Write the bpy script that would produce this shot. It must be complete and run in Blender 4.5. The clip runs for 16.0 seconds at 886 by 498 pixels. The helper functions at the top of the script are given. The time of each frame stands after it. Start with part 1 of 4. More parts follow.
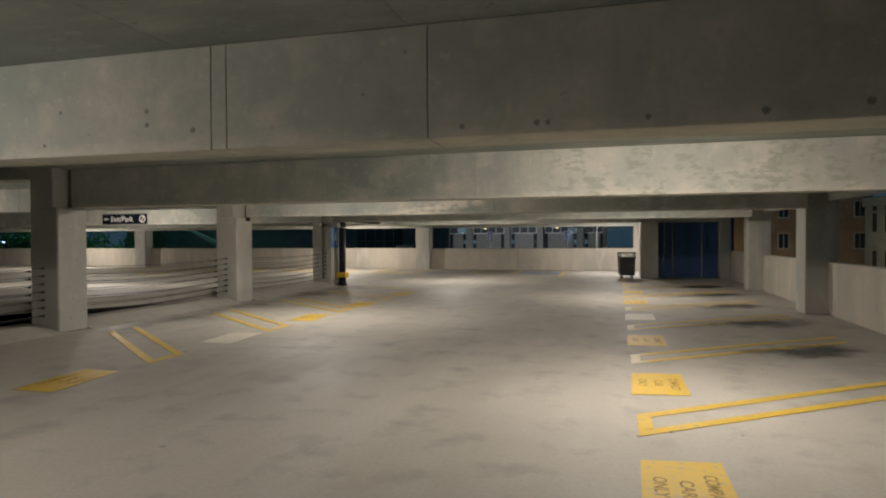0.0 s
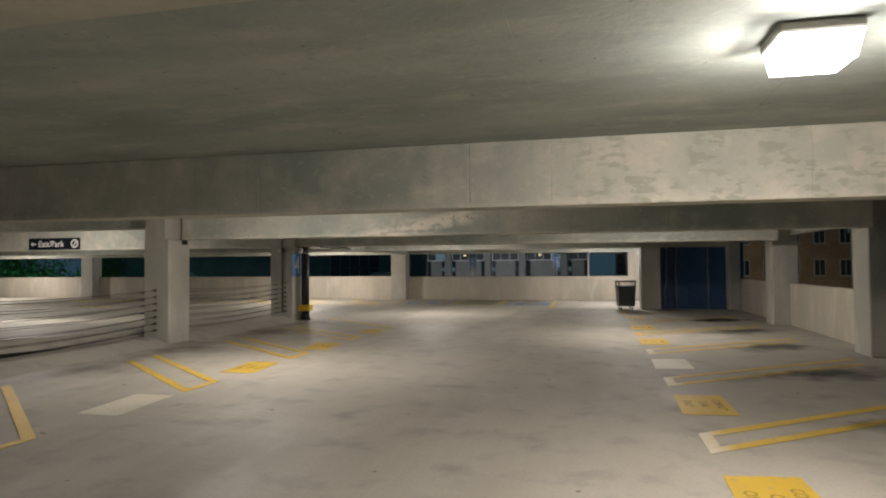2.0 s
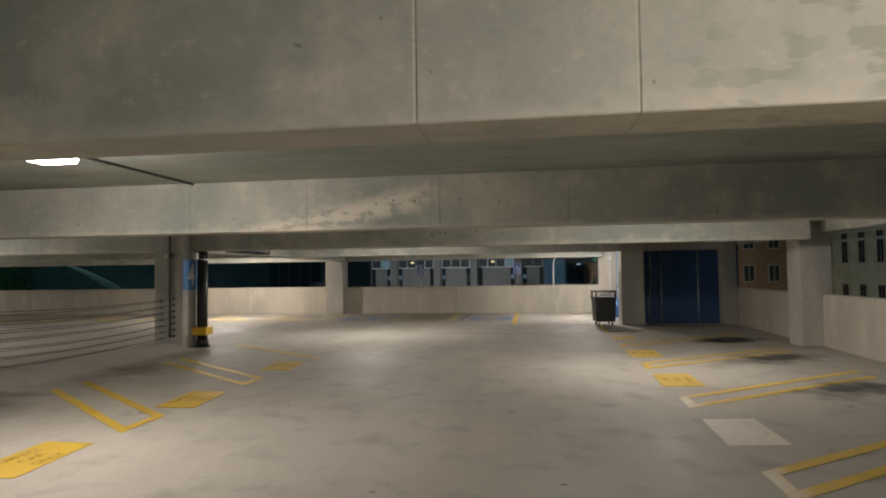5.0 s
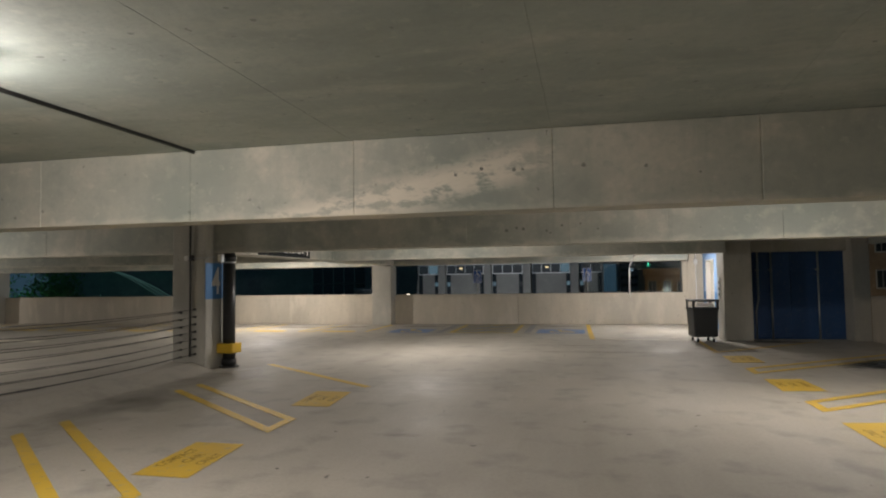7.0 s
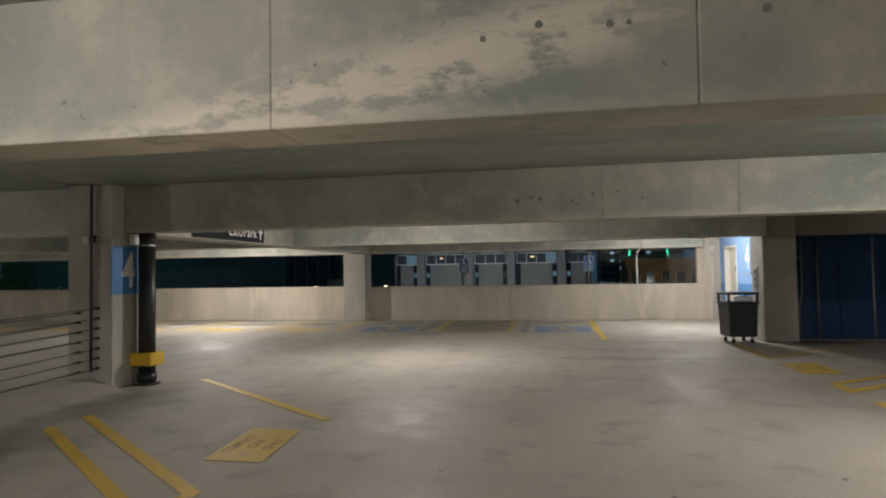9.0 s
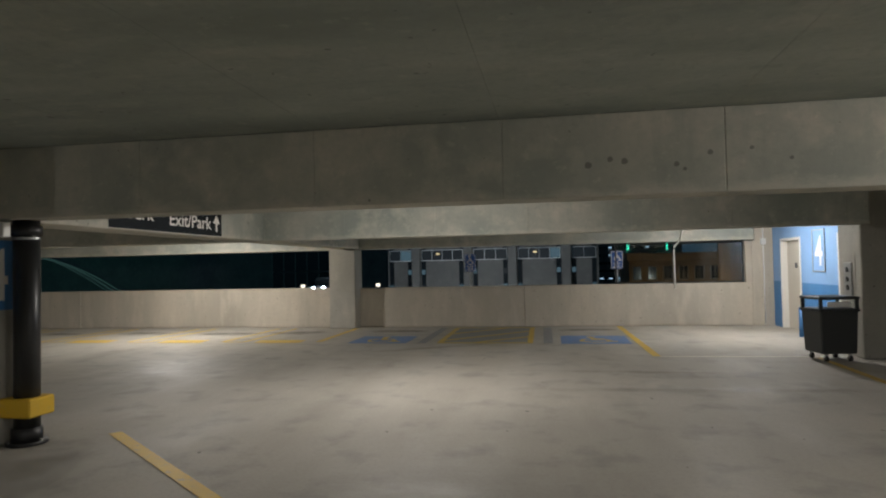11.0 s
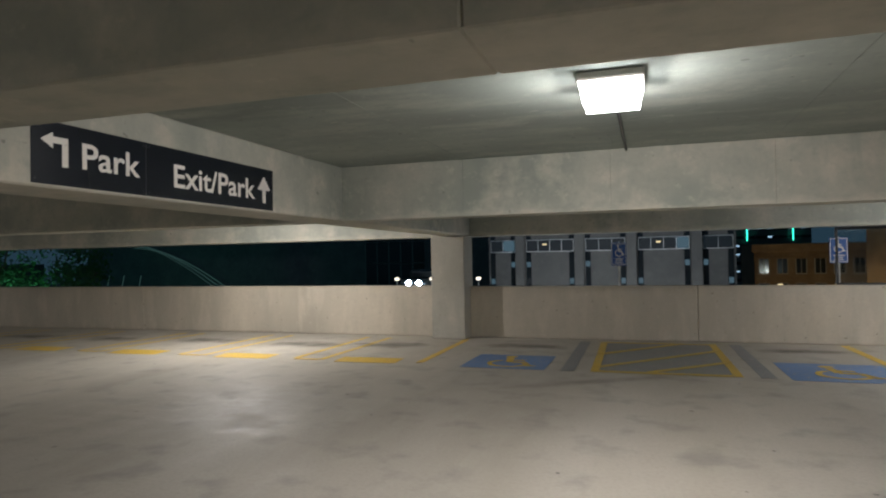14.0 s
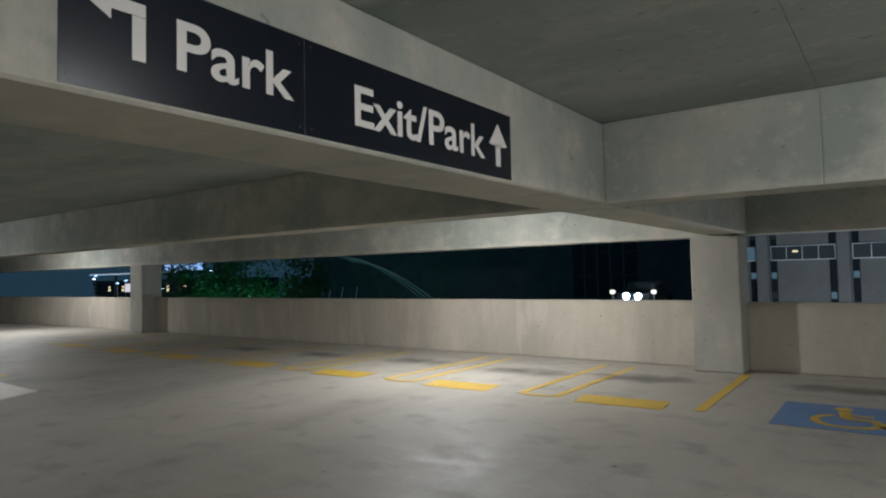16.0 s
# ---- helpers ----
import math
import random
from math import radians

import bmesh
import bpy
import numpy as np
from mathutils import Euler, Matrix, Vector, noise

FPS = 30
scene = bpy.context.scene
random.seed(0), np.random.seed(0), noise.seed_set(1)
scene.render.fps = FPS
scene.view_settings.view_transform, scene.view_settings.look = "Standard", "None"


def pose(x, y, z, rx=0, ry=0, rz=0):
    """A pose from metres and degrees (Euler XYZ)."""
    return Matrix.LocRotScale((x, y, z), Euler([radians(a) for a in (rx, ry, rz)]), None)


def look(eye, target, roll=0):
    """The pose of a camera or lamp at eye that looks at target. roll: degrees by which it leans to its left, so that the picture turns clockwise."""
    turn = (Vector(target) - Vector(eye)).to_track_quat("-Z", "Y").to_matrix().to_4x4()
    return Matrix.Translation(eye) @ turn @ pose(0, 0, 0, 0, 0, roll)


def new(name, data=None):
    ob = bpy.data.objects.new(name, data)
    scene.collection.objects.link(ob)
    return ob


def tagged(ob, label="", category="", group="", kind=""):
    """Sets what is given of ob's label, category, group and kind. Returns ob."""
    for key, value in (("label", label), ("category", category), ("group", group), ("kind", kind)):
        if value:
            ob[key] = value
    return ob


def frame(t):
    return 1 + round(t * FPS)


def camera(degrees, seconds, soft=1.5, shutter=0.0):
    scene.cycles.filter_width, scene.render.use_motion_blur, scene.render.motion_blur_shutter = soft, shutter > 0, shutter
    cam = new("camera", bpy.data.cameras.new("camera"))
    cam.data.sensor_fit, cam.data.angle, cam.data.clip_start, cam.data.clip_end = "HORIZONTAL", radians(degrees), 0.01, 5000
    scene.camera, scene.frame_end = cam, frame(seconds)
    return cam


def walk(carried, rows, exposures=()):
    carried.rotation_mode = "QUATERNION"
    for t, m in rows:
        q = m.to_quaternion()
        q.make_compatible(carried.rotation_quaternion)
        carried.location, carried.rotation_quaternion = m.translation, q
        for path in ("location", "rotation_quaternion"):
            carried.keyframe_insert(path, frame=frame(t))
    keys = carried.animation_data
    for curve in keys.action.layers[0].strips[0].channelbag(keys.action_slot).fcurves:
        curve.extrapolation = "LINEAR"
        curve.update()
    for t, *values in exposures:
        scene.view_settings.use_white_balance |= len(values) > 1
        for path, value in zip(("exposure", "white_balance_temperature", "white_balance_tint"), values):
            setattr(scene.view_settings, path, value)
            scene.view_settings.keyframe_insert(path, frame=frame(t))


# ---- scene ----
import itertools

cam = camera(70.1, 16.0, soft=2.1)
PATH = [
    (0, (-0.535, -0.155, 1.579), (-1.068, 1.773, 1.546), -0.3),
    (0.5, (-0.739, 0.455, 1.567), (-1.311, 2.371, 1.562), -0.3),
    (1, (-0.92, 1.091, 1.585), (-1.451, 3.019, 1.601), -0.3),
    (1.5, (-1.127, 1.768, 1.573), (-1.626, 3.704, 1.609), -0.3),
    (2, (-1.289, 2.435, 1.564), (-1.751, 4.38, 1.618), -0.4),
    (2.5, (-1.375, 3.108, 1.53), (-1.818, 5.057, 1.587), -0.5),
    (3, (-1.481, 3.775, 1.549), (-1.874, 5.735, 1.602), -0.6),
    (3.5, (-1.623, 4.447, 1.561), (-1.967, 6.416, 1.616), -0.5),
    (4, (-1.79, 5.143, 1.583), (-2.121, 7.114, 1.643), -0.4),
    (4.2, (-1.827, 5.378, 1.585), (-2.152, 7.351, 1.649), -0.5),
    (6.5, (-2.769, 8.273, 1.583), (-3.045, 10.251, 1.679), -0.8),
    (7, (-3.023, 8.867, 1.578), (-3.455, 10.817, 1.677), -0.8),
    (7.5, (-3.188, 9.568, 1.572), (-3.634, 11.515, 1.673), -0.8),
    (8, (-3.371, 10.212, 1.574), (-3.806, 12.161, 1.673), -0.8),
    (8.5, (-3.586, 10.914, 1.547), (-3.976, 12.874, 1.64), -0.7),
    (9, (-3.77, 11.564, 1.542), (-4.132, 13.53, 1.612), -0.9),
    (9.2, (-3.865, 11.798, 1.542), (-4.209, 13.766, 1.619), -1.0),
    (11.3, (-4.717, 14.731, 1.629), (-5.054, 16.702, 1.671), -1.2),
    (11.5, (-4.824, 14.963, 1.63), (-5.162, 16.935, 1.644), -1.2),
    (12, (-5.111, 15.642, 1.641), (-5.501, 17.603, 1.641), -1.2),
    (12.5, (-5.371, 16.331, 1.669), (-5.864, 18.27, 1.665), -1.2),
    (13, (-5.645, 16.937, 1.659), (-6.138, 18.875, 1.685), -1.1),
    (13.5, (-5.891, 17.578, 1.66), (-6.446, 19.499, 1.693), -1.1),
    (14, (-6.179, 18.178, 1.658), (-6.797, 20.08, 1.691), -1.0),
    (14.5, (-6.559, 18.737, 1.647), (-7.343, 20.577, 1.679), -0.9),
    (15, (-6.96, 19.292, 1.644), (-7.906, 21.054, 1.69), -1.0),
    (15.5, (-7.352, 19.788, 1.614), (-8.461, 21.451, 1.679), -0.9),
    (16, (-7.796, 20.238, 1.59), (-8.969, 21.855, 1.675), -1.2),
]
walk(cam, [(t, look(eye, target, roll)) for t, eye, target, roll in PATH],
     exposures=[(0, 0.52, 5960, 12), (4, 0.51, 5980, 13), (7, 0.46, 5900, 13), (9, 0.42, 5800, 12), (11.5, 0.13, 5680, 10), (13.2, 0.16, 5660, 10), (14.5, 0.29, 5620, 12), (15, 0.26, 5420, 10), (16, 0.24, 5250, 9)])

# ---- world and exposure ----
world = bpy.data.worlds.new("night")
scene.world = world
world.use_nodes = True
world.node_tree.nodes["Background"].inputs[0].default_value = (0.08, 0.16, 0.21, 1)
world.node_tree.nodes["Background"].inputs[1].default_value = 0.19

WARM = (1.0, 0.865, 0.70)
LAMPS = [(-6.3, 0.6, 1.0), (-0.14, 6.15, 1.0), (-6.3, 11.3, 0.85), (-0.12, 16.8, 0.72), (-6.38, 22.34, 0.9)]
LAMP_POWER = 235
LEFT_POWER = 260
LEFT_LAMPS = [(-13.6, 28.4, 1.45), (-31.0, 28.4, 1.5), (-16.5, 16.8, 1.0), (-20.0, 11.4, 0.9), (-22.5, 22.4, 0.35)]


# ---- materials ----
def material(name, colour, rough=0.6, metal=0.0):
    m = bpy.data.materials.new(name)
    m.use_nodes = True
    b = m.node_tree.nodes["Principled BSDF"]
    b.inputs["Base Color"].default_value = (*colour, 1)
    b.inputs["Roughness"].default_value = rough
    b.inputs["Metallic"].default_value = metal
    return m


def noise_node(nt, coord, scale, detail=4.0, stretch=None, rough=0.55):
    n = nt.nodes.new("ShaderNodeTexNoise")
    n.inputs["Scale"].default_value = scale
    n.inputs["Detail"].default_value = detail
    n.inputs["Roughness"].default_value = rough
    if stretch:
        mp = nt.nodes.new("ShaderNodeMapping")
        mp.inputs["Scale"].default_value = stretch
        nt.links.new(coord, mp.inputs["Vector"])
        nt.links.new(mp.outputs[0], n.inputs["Vector"])
    else:
        nt.links.new(coord, n.inputs["Vector"])
    return n.outputs["Fac"]


def ramp(nt, fac, lo, hi, a=0.0, b=1.0):
    n = nt.nodes.new("ShaderNodeMapRange")
    n.inputs["From Min"].default_value, n.inputs["From Max"].default_value = lo, hi
    n.inputs["To Min"].default_value, n.inputs["To Max"].default_value = a, b
    nt.links.new(fac, n.inputs["Value"])
    return n.outputs[0]


def mix(nt, fac, a, b):
    n = nt.nodes.new("ShaderNodeMix")
    n.data_type = "RGBA"
    if isinstance(fac, float):
        n.inputs[0].default_value = fac
    else:
        nt.links.new(fac, n.inputs[0])
    for sock, v in ((n.inputs[6], a), (n.inputs[7], b)):
        if isinstance(v, tuple):
            sock.default_value = (*v, 1)
        else:
            nt.links.new(v, sock)
    return n.outputs[2]


def times(nt, a, b):
    n = nt.nodes.new("ShaderNodeMath")
    n.operation = "MULTIPLY"
    for sock, v in ((n.inputs[0], a), (n.inputs[1], b)):
        if isinstance(v, float):
            sock.default_value = v
        else:
            nt.links.new(v, sock)
    return n.outputs[0]


def place_coord(nt):
    """Coordinates in metres, the same for all meshes that share the world's axes."""
    return nt.nodes.new("ShaderNodeNewGeometry").outputs["Position"]


def bump(nt, height, strength, distance):
    b = nt.nodes.new("ShaderNodeBump")
    b.inputs["Strength"].default_value = strength
    b.inputs["Distance"].default_value = distance
    nt.links.new(height, b.inputs["Height"])
    nt.links.new(b.outputs[0], nt.nodes["Principled BSDF"].inputs["Normal"])


def concrete(name, base, dark, pale, rough=0.8, patches=None, streak=(1, 1, 1), edge=False):
    m = material(name, base, rough)
    nt = m.node_tree
    p = place_coord(nt)
    big = noise_node(nt, p, 0.55, 5, streak)
    mid = noise_node(nt, p, 2.6, 6, streak)
    fine = noise_node(nt, p, 22.0, 6)
    c = mix(nt, ramp(nt, big, 0.35, 0.68), dark, base)
    c = mix(nt, ramp(nt, mid, 0.52, 0.75, 0.0, 0.55), c, pale)
    c = mix(nt, ramp(nt, mid, 0.45, 0.28, 0.0, 0.45), c, dark)
    c = mix(nt, ramp(nt, fine, 0.4, 0.75, 0.0, 0.25), c, dark)
    runs = noise_node(nt, p, 5.0, 6, (1, 1, 0.16), 0.62)
    c = mix(nt, ramp(nt, runs, 0.55, 0.7, 0.0, 0.38), c, dark)
    blot = noise_node(nt, p, 7.5, 6, (1, 1, 1.3), 0.68)
    c = mix(nt, ramp(nt, blot, 0.56, 0.66, 0.0, 0.3), c, dark)
    c = mix(nt, ramp(nt, blot, 0.42, 0.32, 0.0, 0.28), c, pale)
    pits = noise_node(nt, p, 13.0, 1.5)
    c = mix(nt, ramp(nt, pits, 0.735, 0.765, 0.0, 0.55), c, tuple(v * 0.4 for v in dark))
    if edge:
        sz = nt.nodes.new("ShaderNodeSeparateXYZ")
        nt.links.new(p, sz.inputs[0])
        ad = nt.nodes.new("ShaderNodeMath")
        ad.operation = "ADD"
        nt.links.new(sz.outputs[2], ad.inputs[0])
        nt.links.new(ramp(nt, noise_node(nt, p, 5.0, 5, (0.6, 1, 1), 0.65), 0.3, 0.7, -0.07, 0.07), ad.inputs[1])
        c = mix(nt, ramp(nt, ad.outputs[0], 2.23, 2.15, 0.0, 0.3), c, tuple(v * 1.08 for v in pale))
    if patches:
        sx = nt.nodes.new("ShaderNodeSeparateXYZ")
        nt.links.new(p, sx.inputs[0])
        x0, x1, kind = patches
        inside = times(nt, ramp(nt, sx.outputs[0], x0, x0 + 0.5), ramp(nt, sx.outputs[0], x1 + 0.5, x1))
        if kind == "pale":
            brush = ramp(nt, noise_node(nt, p, 3.2, 8, (0.8, 1, 2.0), 0.7), 0.44, 0.52)
            line = nt.nodes.new("ShaderNodeVectorMath")
            line.operation = "DOT_PRODUCT"
            nt.links.new(p, line.inputs[0])
            line.inputs[1].default_value = (-0.21, 0, 1)
            band = times(nt, ramp(nt, line.outputs["Value"], 3.05, 3.19), ramp(nt, line.outputs["Value"], 3.47, 3.33))
            brush = times(nt, brush, band)
            c = mix(nt, times(nt, times(nt, inside, brush), 0.8), c, tuple(v * 1.12 for v in pale))
        else:
            c = mix(nt, times(nt, inside, 0.25), c, pale)
            brush = times(nt, ramp(nt, noise_node(nt, p, 11.0, 3, (0.6, 1, 1.5), 0.5), 0.51, 0.56), ramp(nt, noise_node(nt, p, 2.4, 2, (1.4, 1, 1)), 0.42, 0.54))
            c = mix(nt, times(nt, times(nt, inside, brush), 0.55), c, tuple(v * w for v, w in zip(dark, (1.02, 0.95, 0.84))))
    nt.links.new(c, nt.nodes["Principled BSDF"].inputs["Base Color"])
    bump(nt, fine, 0.25, 0.01)
    return m


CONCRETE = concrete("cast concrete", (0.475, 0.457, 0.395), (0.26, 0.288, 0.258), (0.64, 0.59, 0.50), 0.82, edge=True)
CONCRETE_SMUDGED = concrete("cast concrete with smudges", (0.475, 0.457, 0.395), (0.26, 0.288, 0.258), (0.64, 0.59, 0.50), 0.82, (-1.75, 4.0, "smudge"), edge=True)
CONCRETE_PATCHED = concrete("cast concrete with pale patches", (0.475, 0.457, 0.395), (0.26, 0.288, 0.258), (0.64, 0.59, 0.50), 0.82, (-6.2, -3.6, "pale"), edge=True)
CEILING = concrete("concrete soffit", (0.40, 0.435, 0.40), (0.23, 0.265, 0.245), (0.52, 0.525, 0.47), 0.85, None, (0.4, 1.1, 1))
COLUMN = concrete("column concrete", (0.46, 0.44, 0.385), (0.32, 0.315, 0.28), (0.56, 0.53, 0.455), 0.8, None, (1, 1, 0.4))
PARAPET = concrete("parapet concrete", (0.53, 0.48, 0.395), (0.37, 0.34, 0.285), (0.63, 0.58, 0.485), 0.8, None, (1, 1, 0.3))

COLUMN_DIRT = concrete("dark grout", (0.24, 0.245, 0.22), (0.15, 0.155, 0.14), (0.34, 0.33, 0.29), 0.9)


def floor_material():
    m = material("worn floor concrete", (0.3, 0.29, 0.26), 0.5)
    nt = m.node_tree
    p = place_coord(nt)
    big = noise_node(nt, p, 0.22, 5)
    track = noise_node(nt, p, 0.8, 5, (1.6, 0.22, 1))
    mid = noise_node(nt, p, 2.0, 6)
    fine = noise_node(nt, p, 30.0, 4)
    c = mix(nt, ramp(nt, big, 0.35, 0.65), (0.312, 0.29, 0.25), (0.422, 0.388, 0.33))
    c = mix(nt, ramp(nt, track, 0.35, 0.7, 0.0, 0.5), c, (0.455, 0.43, 0.385))
    c = mix(nt, ramp(nt, mid, 0.47, 0.25, 0.0, 0.5), c, (0.15, 0.15, 0.14))
    c = mix(nt, ramp(nt, fine, 0.45, 0.8, 0.0, 0.3), c, (0.2, 0.195, 0.18))
    spots = noise_node(nt, p, 6.0, 1)
    c = mix(nt, ramp(nt, spots, 0.77, 0.79, 0.0, 0.7), c, (0.06, 0.06, 0.055))
    b = nt.nodes["Principled BSDF"]
    nt.links.new(c, b.inputs["Base Color"])
    gloss = noise_node(nt, p, 1.1, 8, (1.5, 0.6, 1), 0.68)
    rough = ramp(nt, gloss, 0.5, 0.62, 0.68, 0.56)
    streaks = ramp(nt, noise_node(nt, p, 2.2, 8, (0.7, 1.6, 1), 0.7), 0.44, 0.6)
    for x, y, radius in ((-5.4, 18.4, 1.9), (-11.2, 24.4, 2.4), (-5.0, 8.5, 1.6)):
        away = nt.nodes.new("ShaderNodeVectorMath")
        away.operation = "DISTANCE"
        nt.links.new(p, away.inputs[0])
        away.inputs[1].default_value = (x, y, 0)
        worn = times(nt, ramp(nt, away.outputs["Value"], radius, radius * 0.25), streaks)
        keep = nt.nodes.new("ShaderNodeMath")
        keep.operation = "MULTIPLY_ADD"
        nt.links.new(worn, keep.inputs[0])
        keep.inputs[1].default_value = -0.22
        nt.links.new(rough, keep.inputs[2])
        rough = keep.outputs[0]
    nt.links.new(rough, b.inputs["Roughness"])
    b.inputs["Specular IOR Level"].default_value = 0.36
    bump(nt, noise_node(nt, p, 9.0, 7, (0.6, 1.3, 1), 0.72), 0.2, 0.02)
    return m


FLOOR = floor_material()


def paint(name, colour, wear=0.5, tip=None):
    m = material(name, colour, 0.55)
    nt = m.node_tree
    p = place_coord(nt)
    a = noise_node(nt, p, 1.3, 5)
    f = noise_node(nt, p, 14.0, 6)
    c = mix(nt, ramp(nt, a, 0.4, 0.7, 0.0, 0.45), colour, tuple(v * 0.72 for v in colour))
    c = mix(nt, ramp(nt, f, 0.56, 0.68, 0.0, wear), c, (0.3, 0.28, 0.24))
    if tip:
        sx = nt.nodes.new("ShaderNodeSeparateXYZ")
        nt.links.new(p, sx.inputs[0])
        c = mix(nt, times(nt, ramp(nt, sx.outputs[0], tip, tip - 0.2), ramp(nt, a, 0.3, 0.5, 0.3, 0.95)), c, (0.64, 0.60, 0.50))
    nt.links.new(c, nt.nodes["Principled BSDF"].inputs["Base Color"])
    return m


YELLOW = paint("yellow road paint", (0.6, 0.4, 0.04), 0.62)
FADED = paint("faded yellow road paint", (0.58, 0.39, 0.08), 0.7)
TIPPED = paint("yellow road paint bleached at the aisle", (0.62, 0.42, 0.05), 0.6, -0.12)
WORN_WHITE = paint("bleached road paint", (0.62, 0.58, 0.48), 0.5)
BLUE_PAINT = paint("blue road paint", (0.13, 0.22, 0.42), 0.95)
GREY_PAINT = paint("grey cover-up paint", (0.21, 0.22, 0.225), 0.98)
INK = material("stencil ink", (0.27, 0.18, 0.03), 0.7)
BLUE_WALL = paint("blue wall paint", (0.06, 0.2, 0.46), 0.1)
PALE_BLUE_WALL = paint("pale blue wall paint", (0.22, 0.38, 0.66), 0.1)
NAVY = paint("dark blue panel paint", (0.02, 0.07, 0.20), 0.1)
SIGN_BLACK = material("black sign face", (0.008, 0.011, 0.018), 0.24)
SIGN_BLACK.node_tree.nodes["Principled BSDF"].inputs["Specular IOR Level"].default_value = 0.35
SIGN_WHITE = material("white sign lettering", (0.75, 0.72, 0.68), 0.5)
SIGN_GREY = paint("pale grey sign face", (0.30, 0.31, 0.30), 0.4)
SIGN_BLUE = material("blue sign face", (0.03, 0.09, 0.30), 0.4)
STEEL = material("galvanised steel", (0.42, 0.43, 0.43), 0.42, 0.8)
CABLE = material("dark steel cable", (0.035, 0.036, 0.038), 0.6, 0.2)
BLACK_PIPE = material("black painted iron", (0.018, 0.019, 0.02), 0.38)
GUARD_YELLOW = paint("yellow guard paint", (0.72, 0.46, 0.02), 0.15)
BIN_BLACK = material("dark grey plastic", (0.028, 0.031, 0.032), 0.5)
RUBBER = material("black rubber", (0.012, 0.012, 0.012), 0.7)
DOOR_STEEL = material("beige door paint", (0.55, 0.51, 0.44), 0.45)
FRAME_WHITE = material("white frame paint", (0.72, 0.71, 0.68), 0.45)
PLASTIC_WHITE = material("white plastic", (0.7, 0.7, 0.68), 0.4)
LAMP_BODY = material("pale grey lamp housing", (0.34, 0.32, 0.29), 0.5, 0.1)


def glow(name, colour, strength):
    m = material(name, (0, 0, 0), 0.5)
    b = m.node_tree.nodes["Principled BSDF"]
    b.inputs["Emission Color"].default_value = (*colour, 1)
    b.inputs["Emission Strength"].default_value = strength
    return m


LENS = glow("lit lamp lens", (1.0, 0.9, 0.76), 14)


def glass(name, tint=(0.9, 0.95, 0.95)):
    m = material(name, tint, 0.03)
    b = m.node_tree.nodes["Principled BSDF"]
    b.inputs["Transmission Weight"].default_value = 1.0
    b.inputs["IOR"].default_value = 1.45
    return m


GLASS = glass("window glass")


# ---- builders ----
def box(bm, x0, x1, y0, y1, z0, z1, bevel=0.0, seg=1):
    v = [bm.verts.new((x, y, z)) for x in (x0, x1) for y in (y0, y1) for z in (z0, z1)]
    f = [bm.faces.new([v[i] for i in q]) for q in
         ((0, 1, 3, 2), (4, 6, 7, 5), (0, 4, 5, 1), (2, 3, 7, 6), (0, 2, 6, 4), (1, 5, 7, 3))]
    if bevel:
        edges = list({e for q in f for e in q.edges})
        bmesh.ops.bevel(bm, geom=edges, offset=bevel, segments=seg, affect="EDGES", profile=0.5)
    return bm


def boxed(*a, **k):
    return box(bmesh.new(), *a, **k)


def prism(bm, outline, z0, z1):
    """A straight prism over an outline in x, y."""
    lo = [bm.verts.new((x, y, z0)) for x, y in outline]
    hi = [bm.verts.new((x, y, z1)) for x, y in outline]
    n = len(outline)
    bm.faces.new(hi)
    bm.faces.new(lo[::-1])
    for i in range(n):
        bm.faces.new((lo[i], lo[(i + 1) % n], hi[(i + 1) % n], hi[i]))
    bmesh.ops.recalc_face_normals(bm, faces=bm.faces[:])
    return bm


def tube(bm, points, r, sides=8):
    """A round bar along a line of points."""
    pts = [Vector(p) for p in points]
    rings = []
    for i, p in enumerate(pts):
        d = (pts[min(i + 1, len(pts) - 1)] - pts[max(i - 1, 0)]).normalized()
        side = d.orthogonal().normalized() if abs(d.z) > 0.9 else d.cross(Vector((0, 0, 1))).normalized()
        up = side.cross(d)
        rings.append([bm.verts.new(p + r * (math.cos(a) * side + math.sin(a) * up))
                      for a in (2 * math.pi * k / sides for k in range(sides))])
    for a, b in zip(rings, rings[1:]):
        for k in range(sides):
            bm.faces.new((a[k], a[(k + 1) % sides], b[(k + 1) % sides], b[k]))
    bm.faces.new(rings[0])
    bm.faces.new(rings[-1])
    bmesh.ops.recalc_face_normals(bm, faces=bm.faces[:])
    return bm


def mesh_of(name, bm, mat):
    me = bpy.data.meshes.new(name)
    bm.to_mesh(me)
    bm.free()
    me.materials.append(mat)
    return me


def part(name, bm, mat, parent=None, label=""):
    ob = new(name, mesh_of(name, bm, mat))
    ob.parent = parent
    return tagged(ob, label)


def smooth(ob):
    for p in ob.data.polygons:
        p.use_smooth = True
    return ob


def thing(name, m, label, category, group="", kind=""):
    ob = new(name)
    ob.empty_display_size = 0.1
    ob.matrix_basis = m
    return tagged(ob, label, category, group, kind)


def setting(name, bm, mat, label, category):
    return tagged(part(name, bm, mat), label, category, "", "structure")


